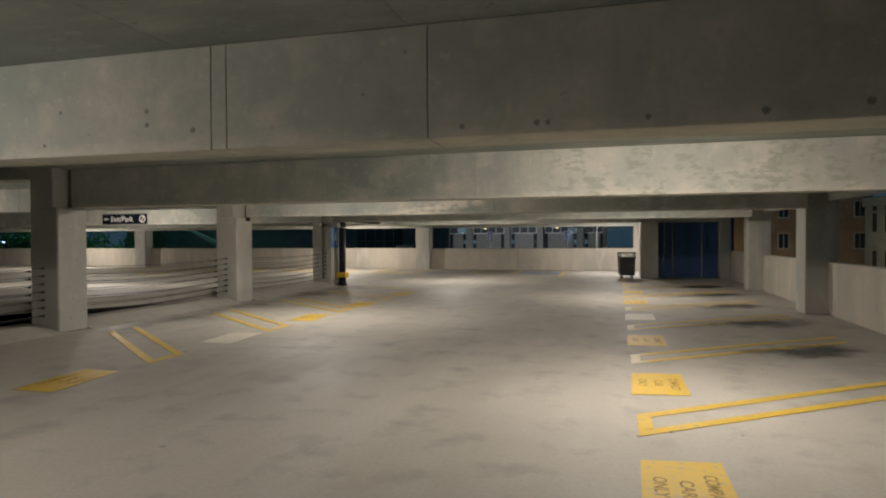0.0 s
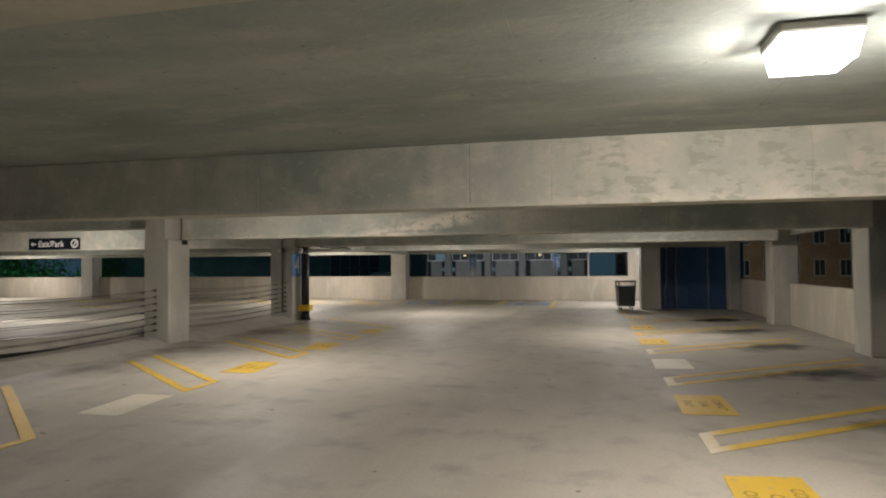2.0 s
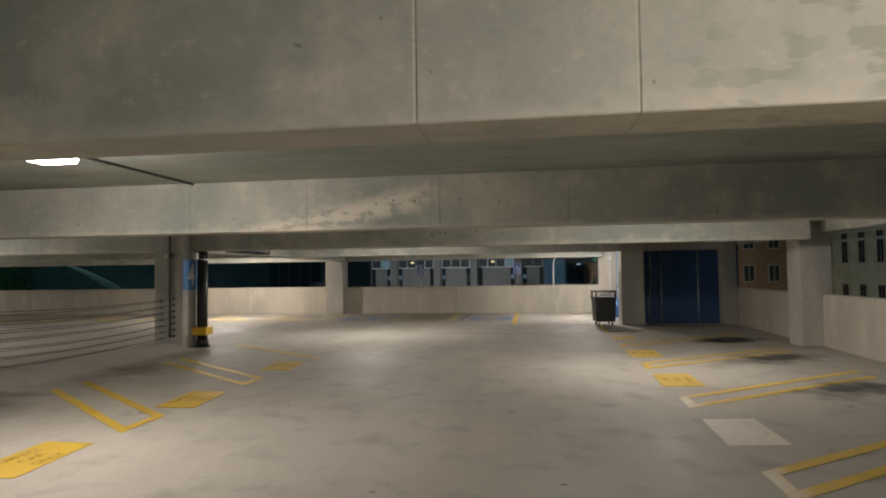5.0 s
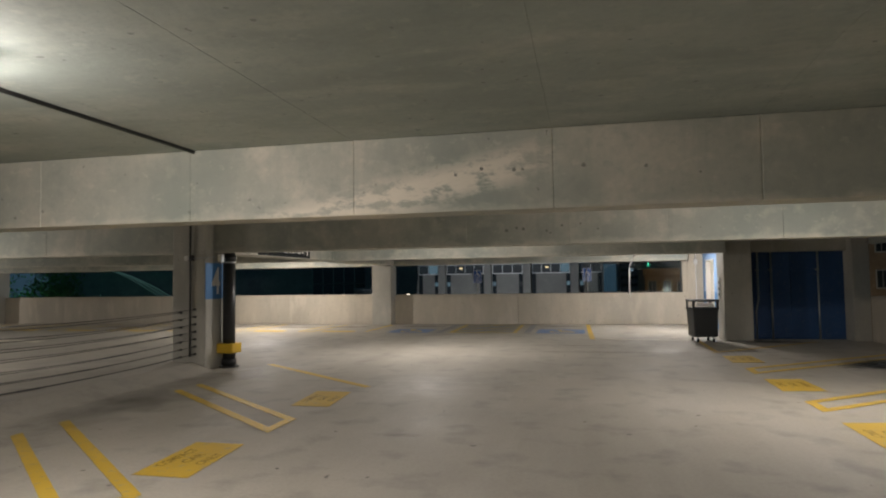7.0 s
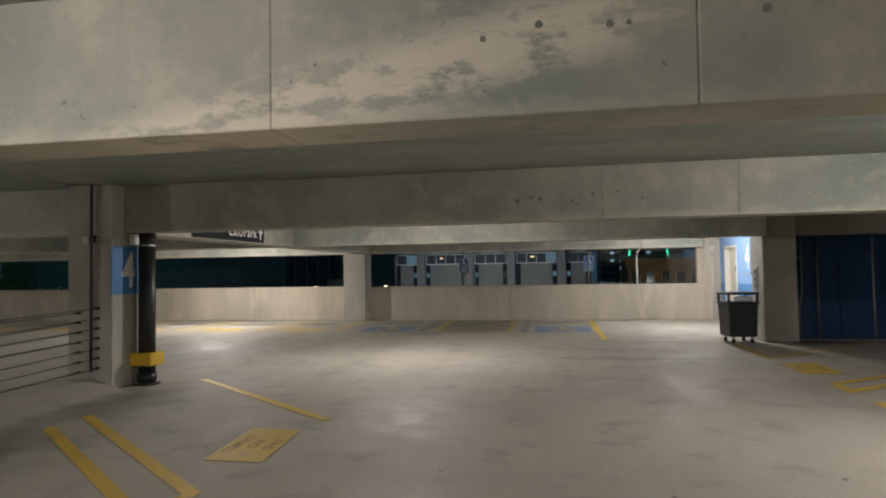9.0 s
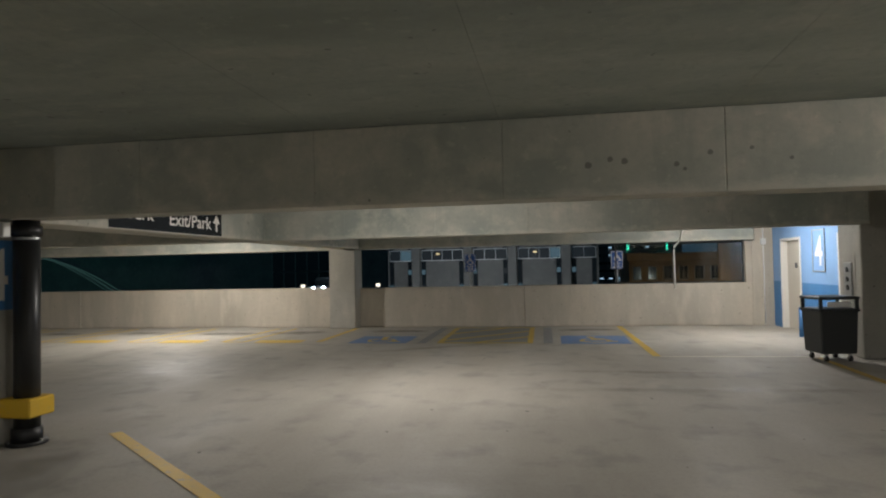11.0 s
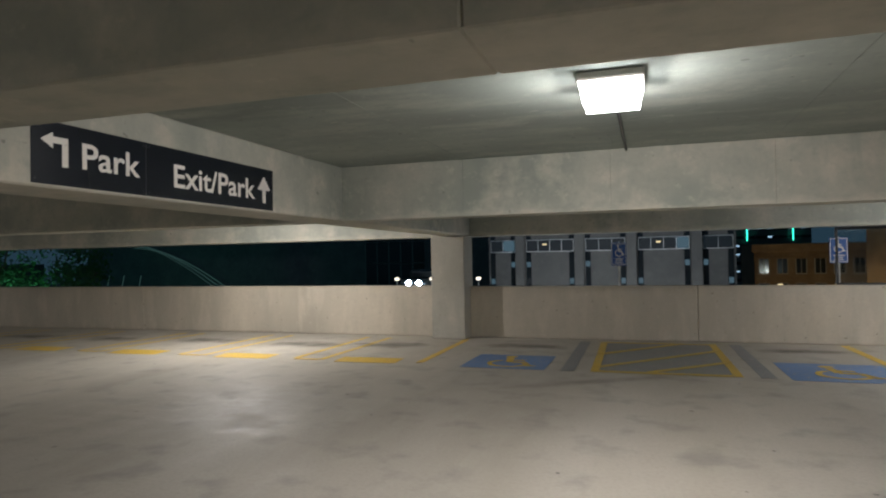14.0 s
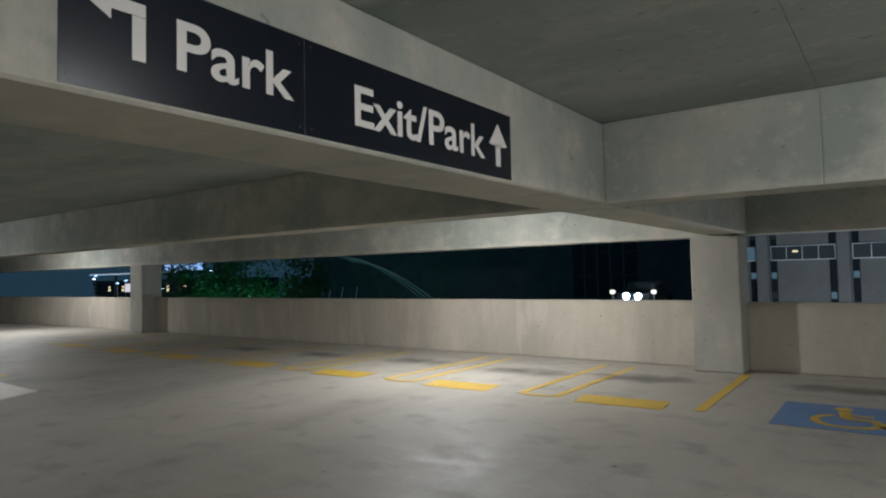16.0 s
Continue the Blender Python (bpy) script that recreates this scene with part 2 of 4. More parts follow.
def letters(text, width, height, mat, parent, m, name="lettering", depth=0.002):
    """A word as a flat mesh, width by height, centred on m's origin in its x, y plane."""
    cu = bpy.data.curves.new(name, "FONT")
    cu.body, cu.align_x, cu.align_y, cu.extrude = text, "CENTER", "CENTER", 0.0
    cu.offset = 0.016
    tmp = bpy.data.objects.new(name, cu)
    scene.collection.objects.link(tmp)
    bpy.context.view_layer.update()
    me = bpy.data.meshes.new_from_object(tmp.evaluated_get(bpy.context.evaluated_depsgraph_get()))
    bpy.data.objects.remove(tmp)
    co = np.empty(len(me.vertices) * 3)
    me.vertices.foreach_get("co", co)
    co = co.reshape(-1, 3)
    lo, hi = co.min(0), co.max(0)
    co[:, 0] = (co[:, 0] - (lo[0] + hi[0]) / 2) * width / (hi[0] - lo[0])
    co[:, 1] = (co[:, 1] - (lo[1] + hi[1]) / 2) * height / (hi[1] - lo[1])
    co[:, 2] = depth
    me.vertices.foreach_set("co", co.ravel())
    me.materials.clear()
    me.materials.append(mat)
    ob = new(name, me)
    ob.parent = parent
    ob.matrix_basis = m
    return ob


# ---- large structure ----
BEAM_FACES = [3.32, 8.69, 14.03, 19.47, 25.16]
BEAM_WIDTH, BEAM_LOW, CEIL = 0.36, 2.15, 2.81
COL_X0, COL_X1 = -10.25, -9.66
GIRDER_X = -9.73
EDGE_X = -10.4
WALL_Y = 31.2
RIGHT_X = 3.57


def ramp_z(y):
    return max(0.0, 0.05 * (19.2 - y))


setting("floor", box(boxed(EDGE_X, RIGHT_X + 0.2, -14, WALL_Y + 0.2, -0.3, 0), -46, EDGE_X, 20.2, WALL_Y + 0.2, -0.3, 0), FLOOR,
        "worn grey concrete parking deck with stains", "floor")

bm = bmesh.new()
top = [(-14.0, ramp_z(-14)), (19.2, 0.0), (20.2, 0.0)]
for (ya, za), (yb, zb) in zip(top, top[1:]):
    v = [bm.verts.new(c) for c in ((-27.5, ya, za), (-10.5, ya, za), (-10.5, yb, zb), (-27.5, yb, zb),
                                   (-27.5, ya, za - 0.22), (-10.5, ya, za - 0.22), (-10.5, yb, zb - 0.22), (-27.5, yb, zb - 0.22))]
    for q in ((0, 1, 2, 3), (7, 6, 5, 4), (0, 4, 5, 1), (1, 5, 6, 2), (2, 6, 7, 3), (3, 7, 4, 0)):
        bm.faces.new([v[i] for i in q])
setting("ramp", bm, FLOOR, "sloping concrete parking ramp beside the deck", "ramp")

# low kerb along the column line
bm = bmesh.new()
for ya, yb in ((-14, 8.4), (9.02, 13.62), (14.3, 19.2)):
    sec = ((-10.4, 0.0), (-10.4, 0.15), (-10.0, 0.15), (-9.55, 0.0))
    a = [bm.verts.new((x, ya, z)) for x, z in sec]
    b = [bm.verts.new((x, yb, z)) for x, z in sec]
    bm.faces.new(a)
    bm.faces.new(b[::-1])
    for i in range(4):
        bm.faces.new((a[i], a[(i + 1) % 4], b[(i + 1) % 4], b[i]))
bmesh.ops.recalc_face_normals(bm, faces=bm.faces[:])
setting("kerb", bm, FLOOR, "low sloped concrete kerb along the columns", "kerb")

# ceiling: slab over the aisle with shallow joint grooves, slab over the ramp
bm = bmesh.new()
joints = [-10.3, -8.2, -6.5, -4.97, -3.25, -1.7, 0.0, 1.7, 3.77]
for x0, x1 in zip(joints, joints[1:]):
    box(bm, x0 + 0.0015, x1 - 0.0015, -14, WALL_Y + 0.2, CEIL, CEIL + 0.05)
box(bm, -10.3, 3.77, -14, WALL_Y + 0.2, CEIL + 0.005, CEIL + 0.25)
setting("ceiling", bm, CEILING, "stained grey concrete deck soffit", "ceiling")
bm = bmesh.new()
for ya, yb in ((-14.0, 19.2), (19.2, WALL_Y + 0.2)):
    x0 = -27.5 if yb < 20 else -46
    v = [bm.verts.new((x, y, ramp_z(y) + CEIL + dz)) for dz in (0.0, 0.25) for x, y in ((x0, ya), (-10.42, ya), (-10.42, yb), (x0, yb))]
    for q in ((3, 2, 1, 0), (4, 5, 6, 7), (0, 1, 5, 4), (1, 2, 6, 5), (2, 3, 7, 6), (3, 0, 4, 7)):
        bm.faces.new([v[i] for i in q])
setting("ceiling_ramp", bm, CEILING, "sloping concrete soffit over the ramp", "ceiling")


def beam(name, x0, x1, y, cuts, dz=0.0, width=BEAM_WIDTH, mat=CONCRETE):
    """A cast beam across the aisle, its side faces in panels between form joints."""
    xs = [x0] + [c for c in cuts if x0 + 0.3 < c < x1 - 0.3] + [x1]
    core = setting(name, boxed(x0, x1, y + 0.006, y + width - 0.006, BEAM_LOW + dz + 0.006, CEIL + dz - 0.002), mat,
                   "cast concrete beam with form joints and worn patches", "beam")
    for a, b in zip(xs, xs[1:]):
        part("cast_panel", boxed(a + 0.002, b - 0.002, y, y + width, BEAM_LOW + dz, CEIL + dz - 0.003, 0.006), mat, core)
    return core


CUTS = [-8.2, -6.55, -4.95, -3.24, -1.68, 0.0, 1.7]
first = beam("beam_1", -9.66, RIGHT_X, BEAM_FACES[0], [-8.0, -6.4, -4.75, -3.01, -2.9, -1.58, 2.6])


def tie_plugs(owner, face, spots):
    """Dark grout plugs where form ties went through the beam."""
    for x, z, r in spots:
        bm = prism(bmesh.new(), [(0.8 * r * math.cos(t) * (1 + 0.15 * math.sin(3 * t + x)), 0.8 * r * math.sin(t)) for t in (radians(36 * i) for i in range(10))], -0.004, 0.0012)
        plug = part("tie_hole_plug", bm, COLUMN_DIRT, owner, "dark grout plug in the concrete")
        plug.matrix_basis = pose(x, face, z, 90, 0, 0)


tie_plugs(first, BEAM_FACES[0], ((-3.5, 2.42, 0.02), (-3.5, 2.33, 0.02), (-3.15, 2.28, 0.024), (-4.2, 2.45, 0.014), (-4.34, 2.23, 0.016), (-1.38, 2.21, 0.02),
                                 (-0.96, 2.21, 0.022), (-0.9, 2.21, 0.018), (0.18, 2.21, 0.026), (0.64, 2.23, 0.026), (-1.98, 2.43, 0.012), (-0.38, 2.21, 0.02)))
beam("beam_2", -9.66, RIGHT_X - 0.42, BEAM_FACES[1], [-8.2, -6.5, -4.85, -2.5, -1.68, 0.64], mat=CONCRETE_SMUDGED)
third = beam("beam_3", -9.66, RIGHT_X - 0.42, BEAM_FACES[2], CUTS, mat=CONCRETE_PATCHED)
fourth = beam("beam_4", -9.765, RIGHT_X - 0.42, BEAM_FACES[3], CUTS)
tie_plugs(third, BEAM_FACES[2], ((-4.05, 2.46, 0.016), (-3.83, 2.5, 0.02), (-3.56, 2.48, 0.02), (-3.49, 2.48, 0.014), (-2.52, 2.46, 0.018), (-2.12, 2.39, 0.012), (-3.0, 2.49, 0.022)))
tie_plugs(fourth, BEAM_FACES[3], ((-4.27, 2.4, 0.035), (-4.1, 2.44, 0.028), (-3.99, 2.42, 0.032), (-3.6, 2.38, 0.026), (-3.54, 2.34, 0.02), (-3.35, 2.46, 0.026), (-3.05, 2.48, 0.02), (-2.77, 2.39, 0.02), (-6.07, 2.19, 0.014)))
beam("beam_5", GIRDER_X, 0.33, BEAM_FACES[4], CUTS)
for i, y in enumerate(BEAM_FACES[1:4]):
    beam("beam_ramp_%d" % (i + 1), -27.5, -10.25 - (0.31 if i == 2 else 0), y, [-24, -20.5, -17, -13.5], ramp_z(y))
beam("beam_deck", -46, -10.3, BEAM_FACES[4], [-24, -20.5, -17, -13.5])
bm = boxed(COL_X0 - 0.05, GIRDER_X, 19.84, WALL_Y - 0.26, BEAM_LOW, CEIL - 0.002, 0.012)
setting("girder", bm, CONCRETE, "concrete girder that carries the direction sign", "beam")
bm = boxed(-46, 0.35, WALL_Y - 0.25, WALL_Y + 0.2, 2.13, CEIL - 0.004, 0.01)
setting("beam_edge", bm, CONCRETE, "concrete edge beam over the wall openings", "beam")
bm = boxed(RIGHT_X, RIGHT_X + 0.2, -14, 25.6, 2.3, CEIL - 0.004, 0.01)
setting("beam_side", bm, CONCRETE, "concrete edge beam over the side openings", "beam")

# columns
for i, (ya, yb, h) in enumerate(((8.4, 9.02, 3.3), (13.62, 14.3, 3.05), (19.2, 20.1, 2.81))):
    cx, cr = (COL_X0 - 0.2, -9.77) if i == 2 else (COL_X0, COL_X1)
    bm = boxed(cx, cr, ya, yb, 0, BEAM_LOW - 0.002, 0.02)
    box(bm, cx, cr - (0.0 if i == 2 else 0.1), ya + 0.01, yb - 0.01, BEAM_LOW - 0.03, h - 0.004, 0.015)
    setting("column_%d" % (i + 1), bm, COLUMN, "square cast concrete column at the ramp edge", "column")
for i, x in enumerate((-10.53, -27.85)):
    setting("column_%d" % (i + 4), boxed(x, x + 0.72, 30.75, WALL_Y + 0.2, 0, 2.13, 0.015), COLUMN, "concrete column in the outer wall", "column")
for i, (ya, yb) in enumerate(((14.25, 14.95), (20.08, 20.75))):
    bm = boxed(3.16, RIGHT_X + 0.2, ya, yb, 0, CEIL - 0.004, 0.015)
    setting("column_%d" % (i + 6), bm, COLUMN, "concrete column beside the side parapet", "column")

# parapets
def parapet(name, boxes, label):
    bm = bmesh.new()
    for b in boxes:
        box(bm, *b, 0.012)
    return setting(name, bm, PARAPET, label, "parapet")


LB = "waist-high cast concrete parapet with water streaks"
parapet("wall_north", [(-9.81, -5.3, WALL_Y, WALL_Y + 0.2, 0, 1.07), (-5.295, 0.35, WALL_Y, WALL_Y + 0.2, 0, 1.07),
                       (-18.5, -10.53, WALL_Y, WALL_Y + 0.2, 0, 1.09), (-27.13, -18.505, WALL_Y, WALL_Y + 0.2, 0, 1.09),
                       (-46, -27.85, WALL_Y, WALL_Y + 0.2, 0, 1.09)], LB)
parapet("wall_east", [(RIGHT_X, RIGHT_X + 0.2, ya, yb, 0, 1.06) for ya, yb in ((-14, 4.0), (4.005, 14.25), (14.95, 20.08), (20.75, 25.6))], LB)
setting("wall_south", boxed(-46, 3.77, -14.3, -14.02, -0.3, 4.7), PARAPET, "plain concrete end wall", "wall")
setting("wall_west", boxed(-46.3, -46.02, -14.3, 31.4, -0.3, 1.07), PARAPET, LB, "wall")
setting("wall_corner", boxed(0.35, 1.05, WALL_Y, WALL_Y + 0.2, 0, CEIL - 0.004, 0.01), PARAPET, "plain concrete wall beside the lift lobby", "wall")

# lift lobby block
setting("pillar", boxed(0.33, 0.98, 25.5, 26.3, 0, CEIL - 0.004, 0.015), COLUMN, "grey concrete pillar at the lift lobby corner", "pillar")
setting("wall_lobby_front", boxed(0.98, RIGHT_X + 0.2, 26.12, 26.3, 0, CEIL - 0.004), NAVY, "dark blue painted wall of the lift block", "wall")
bm = boxed(0.98, 3.2, 25.9, 26.12, 2.17, CEIL - 0.004, 0.01)
setting("lintel", bm, COLUMN, "concrete lintel over the blue wall", "lintel")
setting("wall_lobby_side", boxed(3.2, RIGHT_X, 25.6, 26.12, 0, CEIL - 0.004, 0.01), COLUMN, "short concrete wall return", "wall")
LOBBY_X = 0.85
LOBBY_DOORS = ((26.45, 27.58), (29.42, 30.66))
for name, za, zb, mat, label in (("wall_lobby_dado", 0, 1.1, BLUE_WALL, "bright blue painted lower lobby wall"),
                                 ("wall_lobby", 1.1, CEIL - 0.004, PALE_BLUE_WALL, "pale blue painted upper lobby wall")):
    bm = bmesh.new()
    for ya, yb in ((26.3, 26.45), (27.58, 29.42), (30.66, WALL_Y)):
        box(bm, LOBBY_X, LOBBY_X + 0.2, ya, yb, za, zb)
    if za:
        for ya, yb in LOBBY_DOORS:
            box(bm, LOBBY_X, LOBBY_X + 0.2, ya, yb, 2.12, zb)
    setting(name, bm, mat, label, "wall")
setting("wall_lobby_back", boxed(1.25, 1.35, 26.3, WALL_Y + 0.2, 0, CEIL), PARAPET, "plain wall behind the lift doors", "wall")


# ---- lamps ----
def garage_lamp(x, y, z, power):
    root = thing("ceiling_lamp", pose(x, y, z), "square pale garage ceiling lamp with a bright white lens", "lamp", "deck lamps")
    part("housing", boxed(-0.205, 0.205, -0.185, 0.185, -0.06, 0.0, 0.012), LAMP_BODY, root, "pale grey metal housing")
    bm = boxed(-0.195, 0.195, -0.175, 0.175, -0.195, -0.061)
    for v in bm.verts:
        if v.co.z < -0.15:
            v.co.x *= 0.86
            v.co.y *= 0.86
    lens = part("lens", bm, LENS, root, "glowing prismatic lens")
    lens.visible_shadow = False
    li = bpy.data.lights.new("lamp_light", "POINT")
    li.shadow_soft_size, li.energy, li.color = 0.04, power * 0.49, WARM
    lo = new("lamp_light", li)
    lo.parent = root
    lo.location = (0, 0, -0.105)
    li = bpy.data.lights.new("lamp_downlight", "AREA")
    li.shape, li.size, li.size_y, li.energy, li.color = "RECTANGLE", 0.3, 0.26, power * 0.16, WARM
    lo = new("lamp_downlight", li)
    lo.parent = root
    lo.location = (0, 0, -0.2)
    return root


for x, y, k in LAMPS:
    garage_lamp(x, y, CEIL, LAMP_POWER * k)
for x, y, k in LEFT_LAMPS:
    garage_lamp(x, y, CEIL + ramp_z(y), LEFT_POWER * k)
garage_lamp(-0.6, 28.4, CEIL, 250)


# ---- painted markings on the deck ----
def strip(bm, a, b, w, z=0.004, h=0.002):
    """A painted bar from a to b."""
    a, b = Vector((*a, 0)), Vector((*b, 0))
    n = (b - a).normalized().cross(Vector((0, 0, 1))) * (w / 2)
    return prism(bm, [tuple((p + s)[:2]) for p, s in ((a, n), (b, n), (b, -n), (a, -n))], z, z + h)


def marking(name, bm, mat, label, group):
    return tagged(part(name, bm, mat), label, "road marking", group)


def stall_u(x, y0, y1, ex, slope, mat, group, w=0.12):
    """A long angled U: two bars joined at the aisle end."""
    s = 1 if ex > x else -1
    dy = abs(ex - x) * slope
    bm = bmesh.new()
    k = w * 1.25
    for y in (y0, y1):
        prism(bm, [(x, y), (ex, y + dy), (ex, y + dy + k), (x, y + k)] if y == y0 else [(x, y - k), (ex, y + dy - k), (ex, y + dy), (x, y)], 0.004, 0.006)
    prism(bm, [(x, y0 + k), (x + s * w, y0 + k + 0.1), (x + s * w, y1 - k + 0.1), (x, y1 - k)], 0.004, 0.006)
    return marking("stall_line", bm, mat, "long angled U-shaped stall line painted on the deck", group)


def stencil_patch(outline, mat, group, label, words=True, m=None):
    root = thing("stall_patch", pose(0, 0, 0), label, "road marking", group)
    part("paint_block", prism(bmesh.new(), outline, 0.004, 0.006), mat, root)
    if words:
        for word, off, w in (("COMPACT", 0.16, 0.55), ("CAR", 0.0, 0.28), ("ONLY", -0.16, 0.34)):
            letters(word, w, 0.09, INK, root, m @ pose(0, off, 0), "stencil_word", 0.0075)
    return root


R_U = [(5.05 + 2.98 * k, 5.7 + 2.98 * k) for k in range(6)]
for (a, b), mt in zip(R_U, [YELLOW, TIPPED, TIPPED, TIPPED, YELLOW, YELLOW]):
    stall_u(-0.37, a, b, 2.75, 0.76, mt, "stalls along the side parapet")
for k in range(7):
    y = 3.5 + 2.98 * k
    pale = k == 3
    stencil_patch([(-0.4, y - 0.03), (0.17, y + 0.04), (0.16, y + 1.08), (-0.38, y + 1.0)], WORN_WHITE if pale else YELLOW, "stencilled stall blocks",
                  "bleached pale stall block worn off the deck" if pale else "yellow painted block with stencilled compact car wording",
                  not pale, pose(-0.11, y + 0.52, 0, 0, 0, -90))
L_U = [(6.57, 7.27), (9.42, 10.2), (12.3, 13.08), (15.02, 15.7)]
for a, b in L_U:
    stall_u(-6.3, a, b, -8.95, 0.81, YELLOW, "stalls along the ramp columns")
for k, y in enumerate((5.05, 8.17, 10.87, 13.5, 16.42)):
    pale = k == 1
    stencil_patch([(-6.72, y), (-6.2, y), (-6.3, y + 1.05), (-6.82, y + 1.05)], WORN_WHITE if pale else YELLOW, "stencilled stall blocks",
                  "bleached pale stall block worn off the deck" if pale else "yellow painted block with stencilled compact car wording",
                  not pale, pose(-6.5, y + 0.52, 0, 0, 0, 90))
marking("stall_line", strip(bmesh.new(), (-6.2, 17.9), (-8.98, 20.15), 0.12), YELLOW, "single angled yellow line at the end of the stalls", "stalls along the ramp columns")
marking("stall_line", strip(bmesh.new(), (-0.36, 22.9), (-0.3, 25.6), 0.1), FADED, "faded yellow line by the waste cart", "stalls along the side parapet")
marking("stall_line", strip(bmesh.new(), (-0.42, 22.92), (2.3, 25.4), 0.1), FADED, "faded yellow angled line by the blue wall", "stalls along the side parapet")
# stalls along the outer wall
for k in range(7):
    x = -10.1 - 2.39 * k
    stencil_patch([(x - 1.05, 27.55), (x, 27.6), (x - 0.03, 28.1), (x - 1.12, 28.05)], YELLOW, "stalls along the outer wall", "yellow painted block on the deck by the outer wall", False)
    bm = bmesh.new()
    for xx in (x - 1.38, x - 1.9):
        strip(bm, (xx, 27.72), (xx + 0.02, 30.7), 0.1)
    strip(bm, (x - 1.43, 27.72), (x - 1.85, 27.7), 0.1)
    marking("stall_line", bm, YELLOW, "yellow U-shaped stall line by the outer wall", "stalls along the outer wall")
marking("stall_line", strip(bmesh.new(), (-9.72, 27.75), (-9.76, 30.7), 0.12), YELLOW, "single yellow line by the wall column", "stalls along the outer wall")
marking("stall_line", strip(bmesh.new(), (-2.92, 31.0), (-2.83, 25.7), 0.13), YELLOW, "long yellow line beside the accessible bay", "accessible bays")
marking("stall_line", strip(bmesh.new(), (-2.78, 25.68), (0.2, 25.72), 0.07), WORN_WHITE, "thin bleached line towards the lift lobby", "accessible bays")
marking("deck_arrow_block", prism(bmesh.new(), [(-20.2, 23.75), (-17.95, 23.72), (-18.25, 24.34), (-19.8, 24.38)], 0.004, 0.006), WORN_WHITE, "bleached white painted block on the deck", "stencilled stall blocks")
for x, y, mt in ((-21.4, 24.5, YELLOW), (-25.0, 24.3, YELLOW), (-28.6, 24.2, YELLOW)):
    marking("stall_line", strip(bmesh.new(), (x - 0.9, y), (x + 0.9, y + 0.05), 0.4), mt, "yellow painted block on the deck beyond the ramp", "stencilled stall blocks")


def wheelchair(z0, z1, flip=1):
    """A seated-figure access symbol in a unit square, as flat bars."""
    bm = bmesh.new()

    def bar(a, b, w):
        a, b = Vector(a), Vector(b)
        d = (b - a).normalized()
        n = Vector((-d.y, d.x)) * w / 2
        prism(bm, [tuple(p) for p in (a + n, b + n, b - n, a - n)][::-1], z0, z1)
    ring = [(0.02 + 0.27 * math.cos(t), -0.16 + 0.27 * math.sin(t)) for t in (radians(120 + 28 * i) for i in range(9))]
    for p, q in zip(ring, ring[1:]):
        bar(p, q, 0.07)
    bar((-0.04, 0.28), (0.0, -0.05), 0.1)
    bar((-0.02, -0.05), (0.22, -0.06), 0.09)
    bar((0.2, -0.04), (0.32, -0.34), 0.09)
    bar((0.28, -0.33), (0.4, -0.3), 0.07)
    bar((-0.02, 0.12), (0.2, 0.1), 0.07)
    prism(bm, [(-0.05 + 0.085 * math.cos(t), 0.39 + 0.085 * math.sin(t)) for t in (radians(36 * i) for i in range(10))], z0, z1)
    return bm


for x, y, w, h in ((-8.33, 28.17, 1.3, 1.32), (-3.72, 28.15, 1.4, 1.45)):
    root = thing("access_marking", pose(x, y, 0), "blue painted square with a yellow wheelchair symbol", "road marking", "accessible bays")
    part("blue_square", boxed(-w / 2, w / 2, -h / 2, h / 2, 0.003, 0.005), BLUE_PAINT, root)
    sym = part("symbol", wheelchair(0.006, 0.0075), YELLOW, root, "yellow wheelchair symbol")
    sym.scale = (1.15, 1.15, 1)
for x in (-7.38, -4.72):
    marking("cover_bar", strip(bmesh.new(), (x, 30.8), (x + 0.04, 27.5), 0.2, 0.003), GREY_PAINT, "dark grey cover-up bar painted over an old line", "accessible bays")
HATCH_YELLOW = paint("worn hatch paint", (0.52, 0.36, 0.05), 0.9)
n_bar = 0
root = thing("hatched_bay", pose(0, 0, 0), "yellow hatched access aisle between accessible bays", "road marking", "accessible bays")
for a, b in (((-7.02, 30.75), (-6.95, 27.5)), ((-5.1, 30.8), (-5.05, 27.5)), ((-6.95, 27.55), (-5.05, 27.55)), ((-7.0, 30.7), (-5.1, 30.7)),
             ((-6.95, 27.9), (-5.1, 29.9)), ((-6.2, 27.6), (-5.05, 28.7)), ((-6.98, 29.2), (-5.7, 30.65))):
    n_bar += 1
    part("painted_bar", strip(bmesh.new(), a, b, 0.12, 0.0055 + 0.0007 * n_bar), HATCH_YELLOW, root)
marking("cover_paint", prism(bmesh.new(), [(-6.9, 27.6), (-5.1, 27.6), (-5.15, 30.7), (-6.95, 30.7)], 0.002, 0.004), paint("thin grey cover-up paint", (0.21, 0.22, 0.22), 0.9), "grey painted panel under the hatching", "accessible bays")


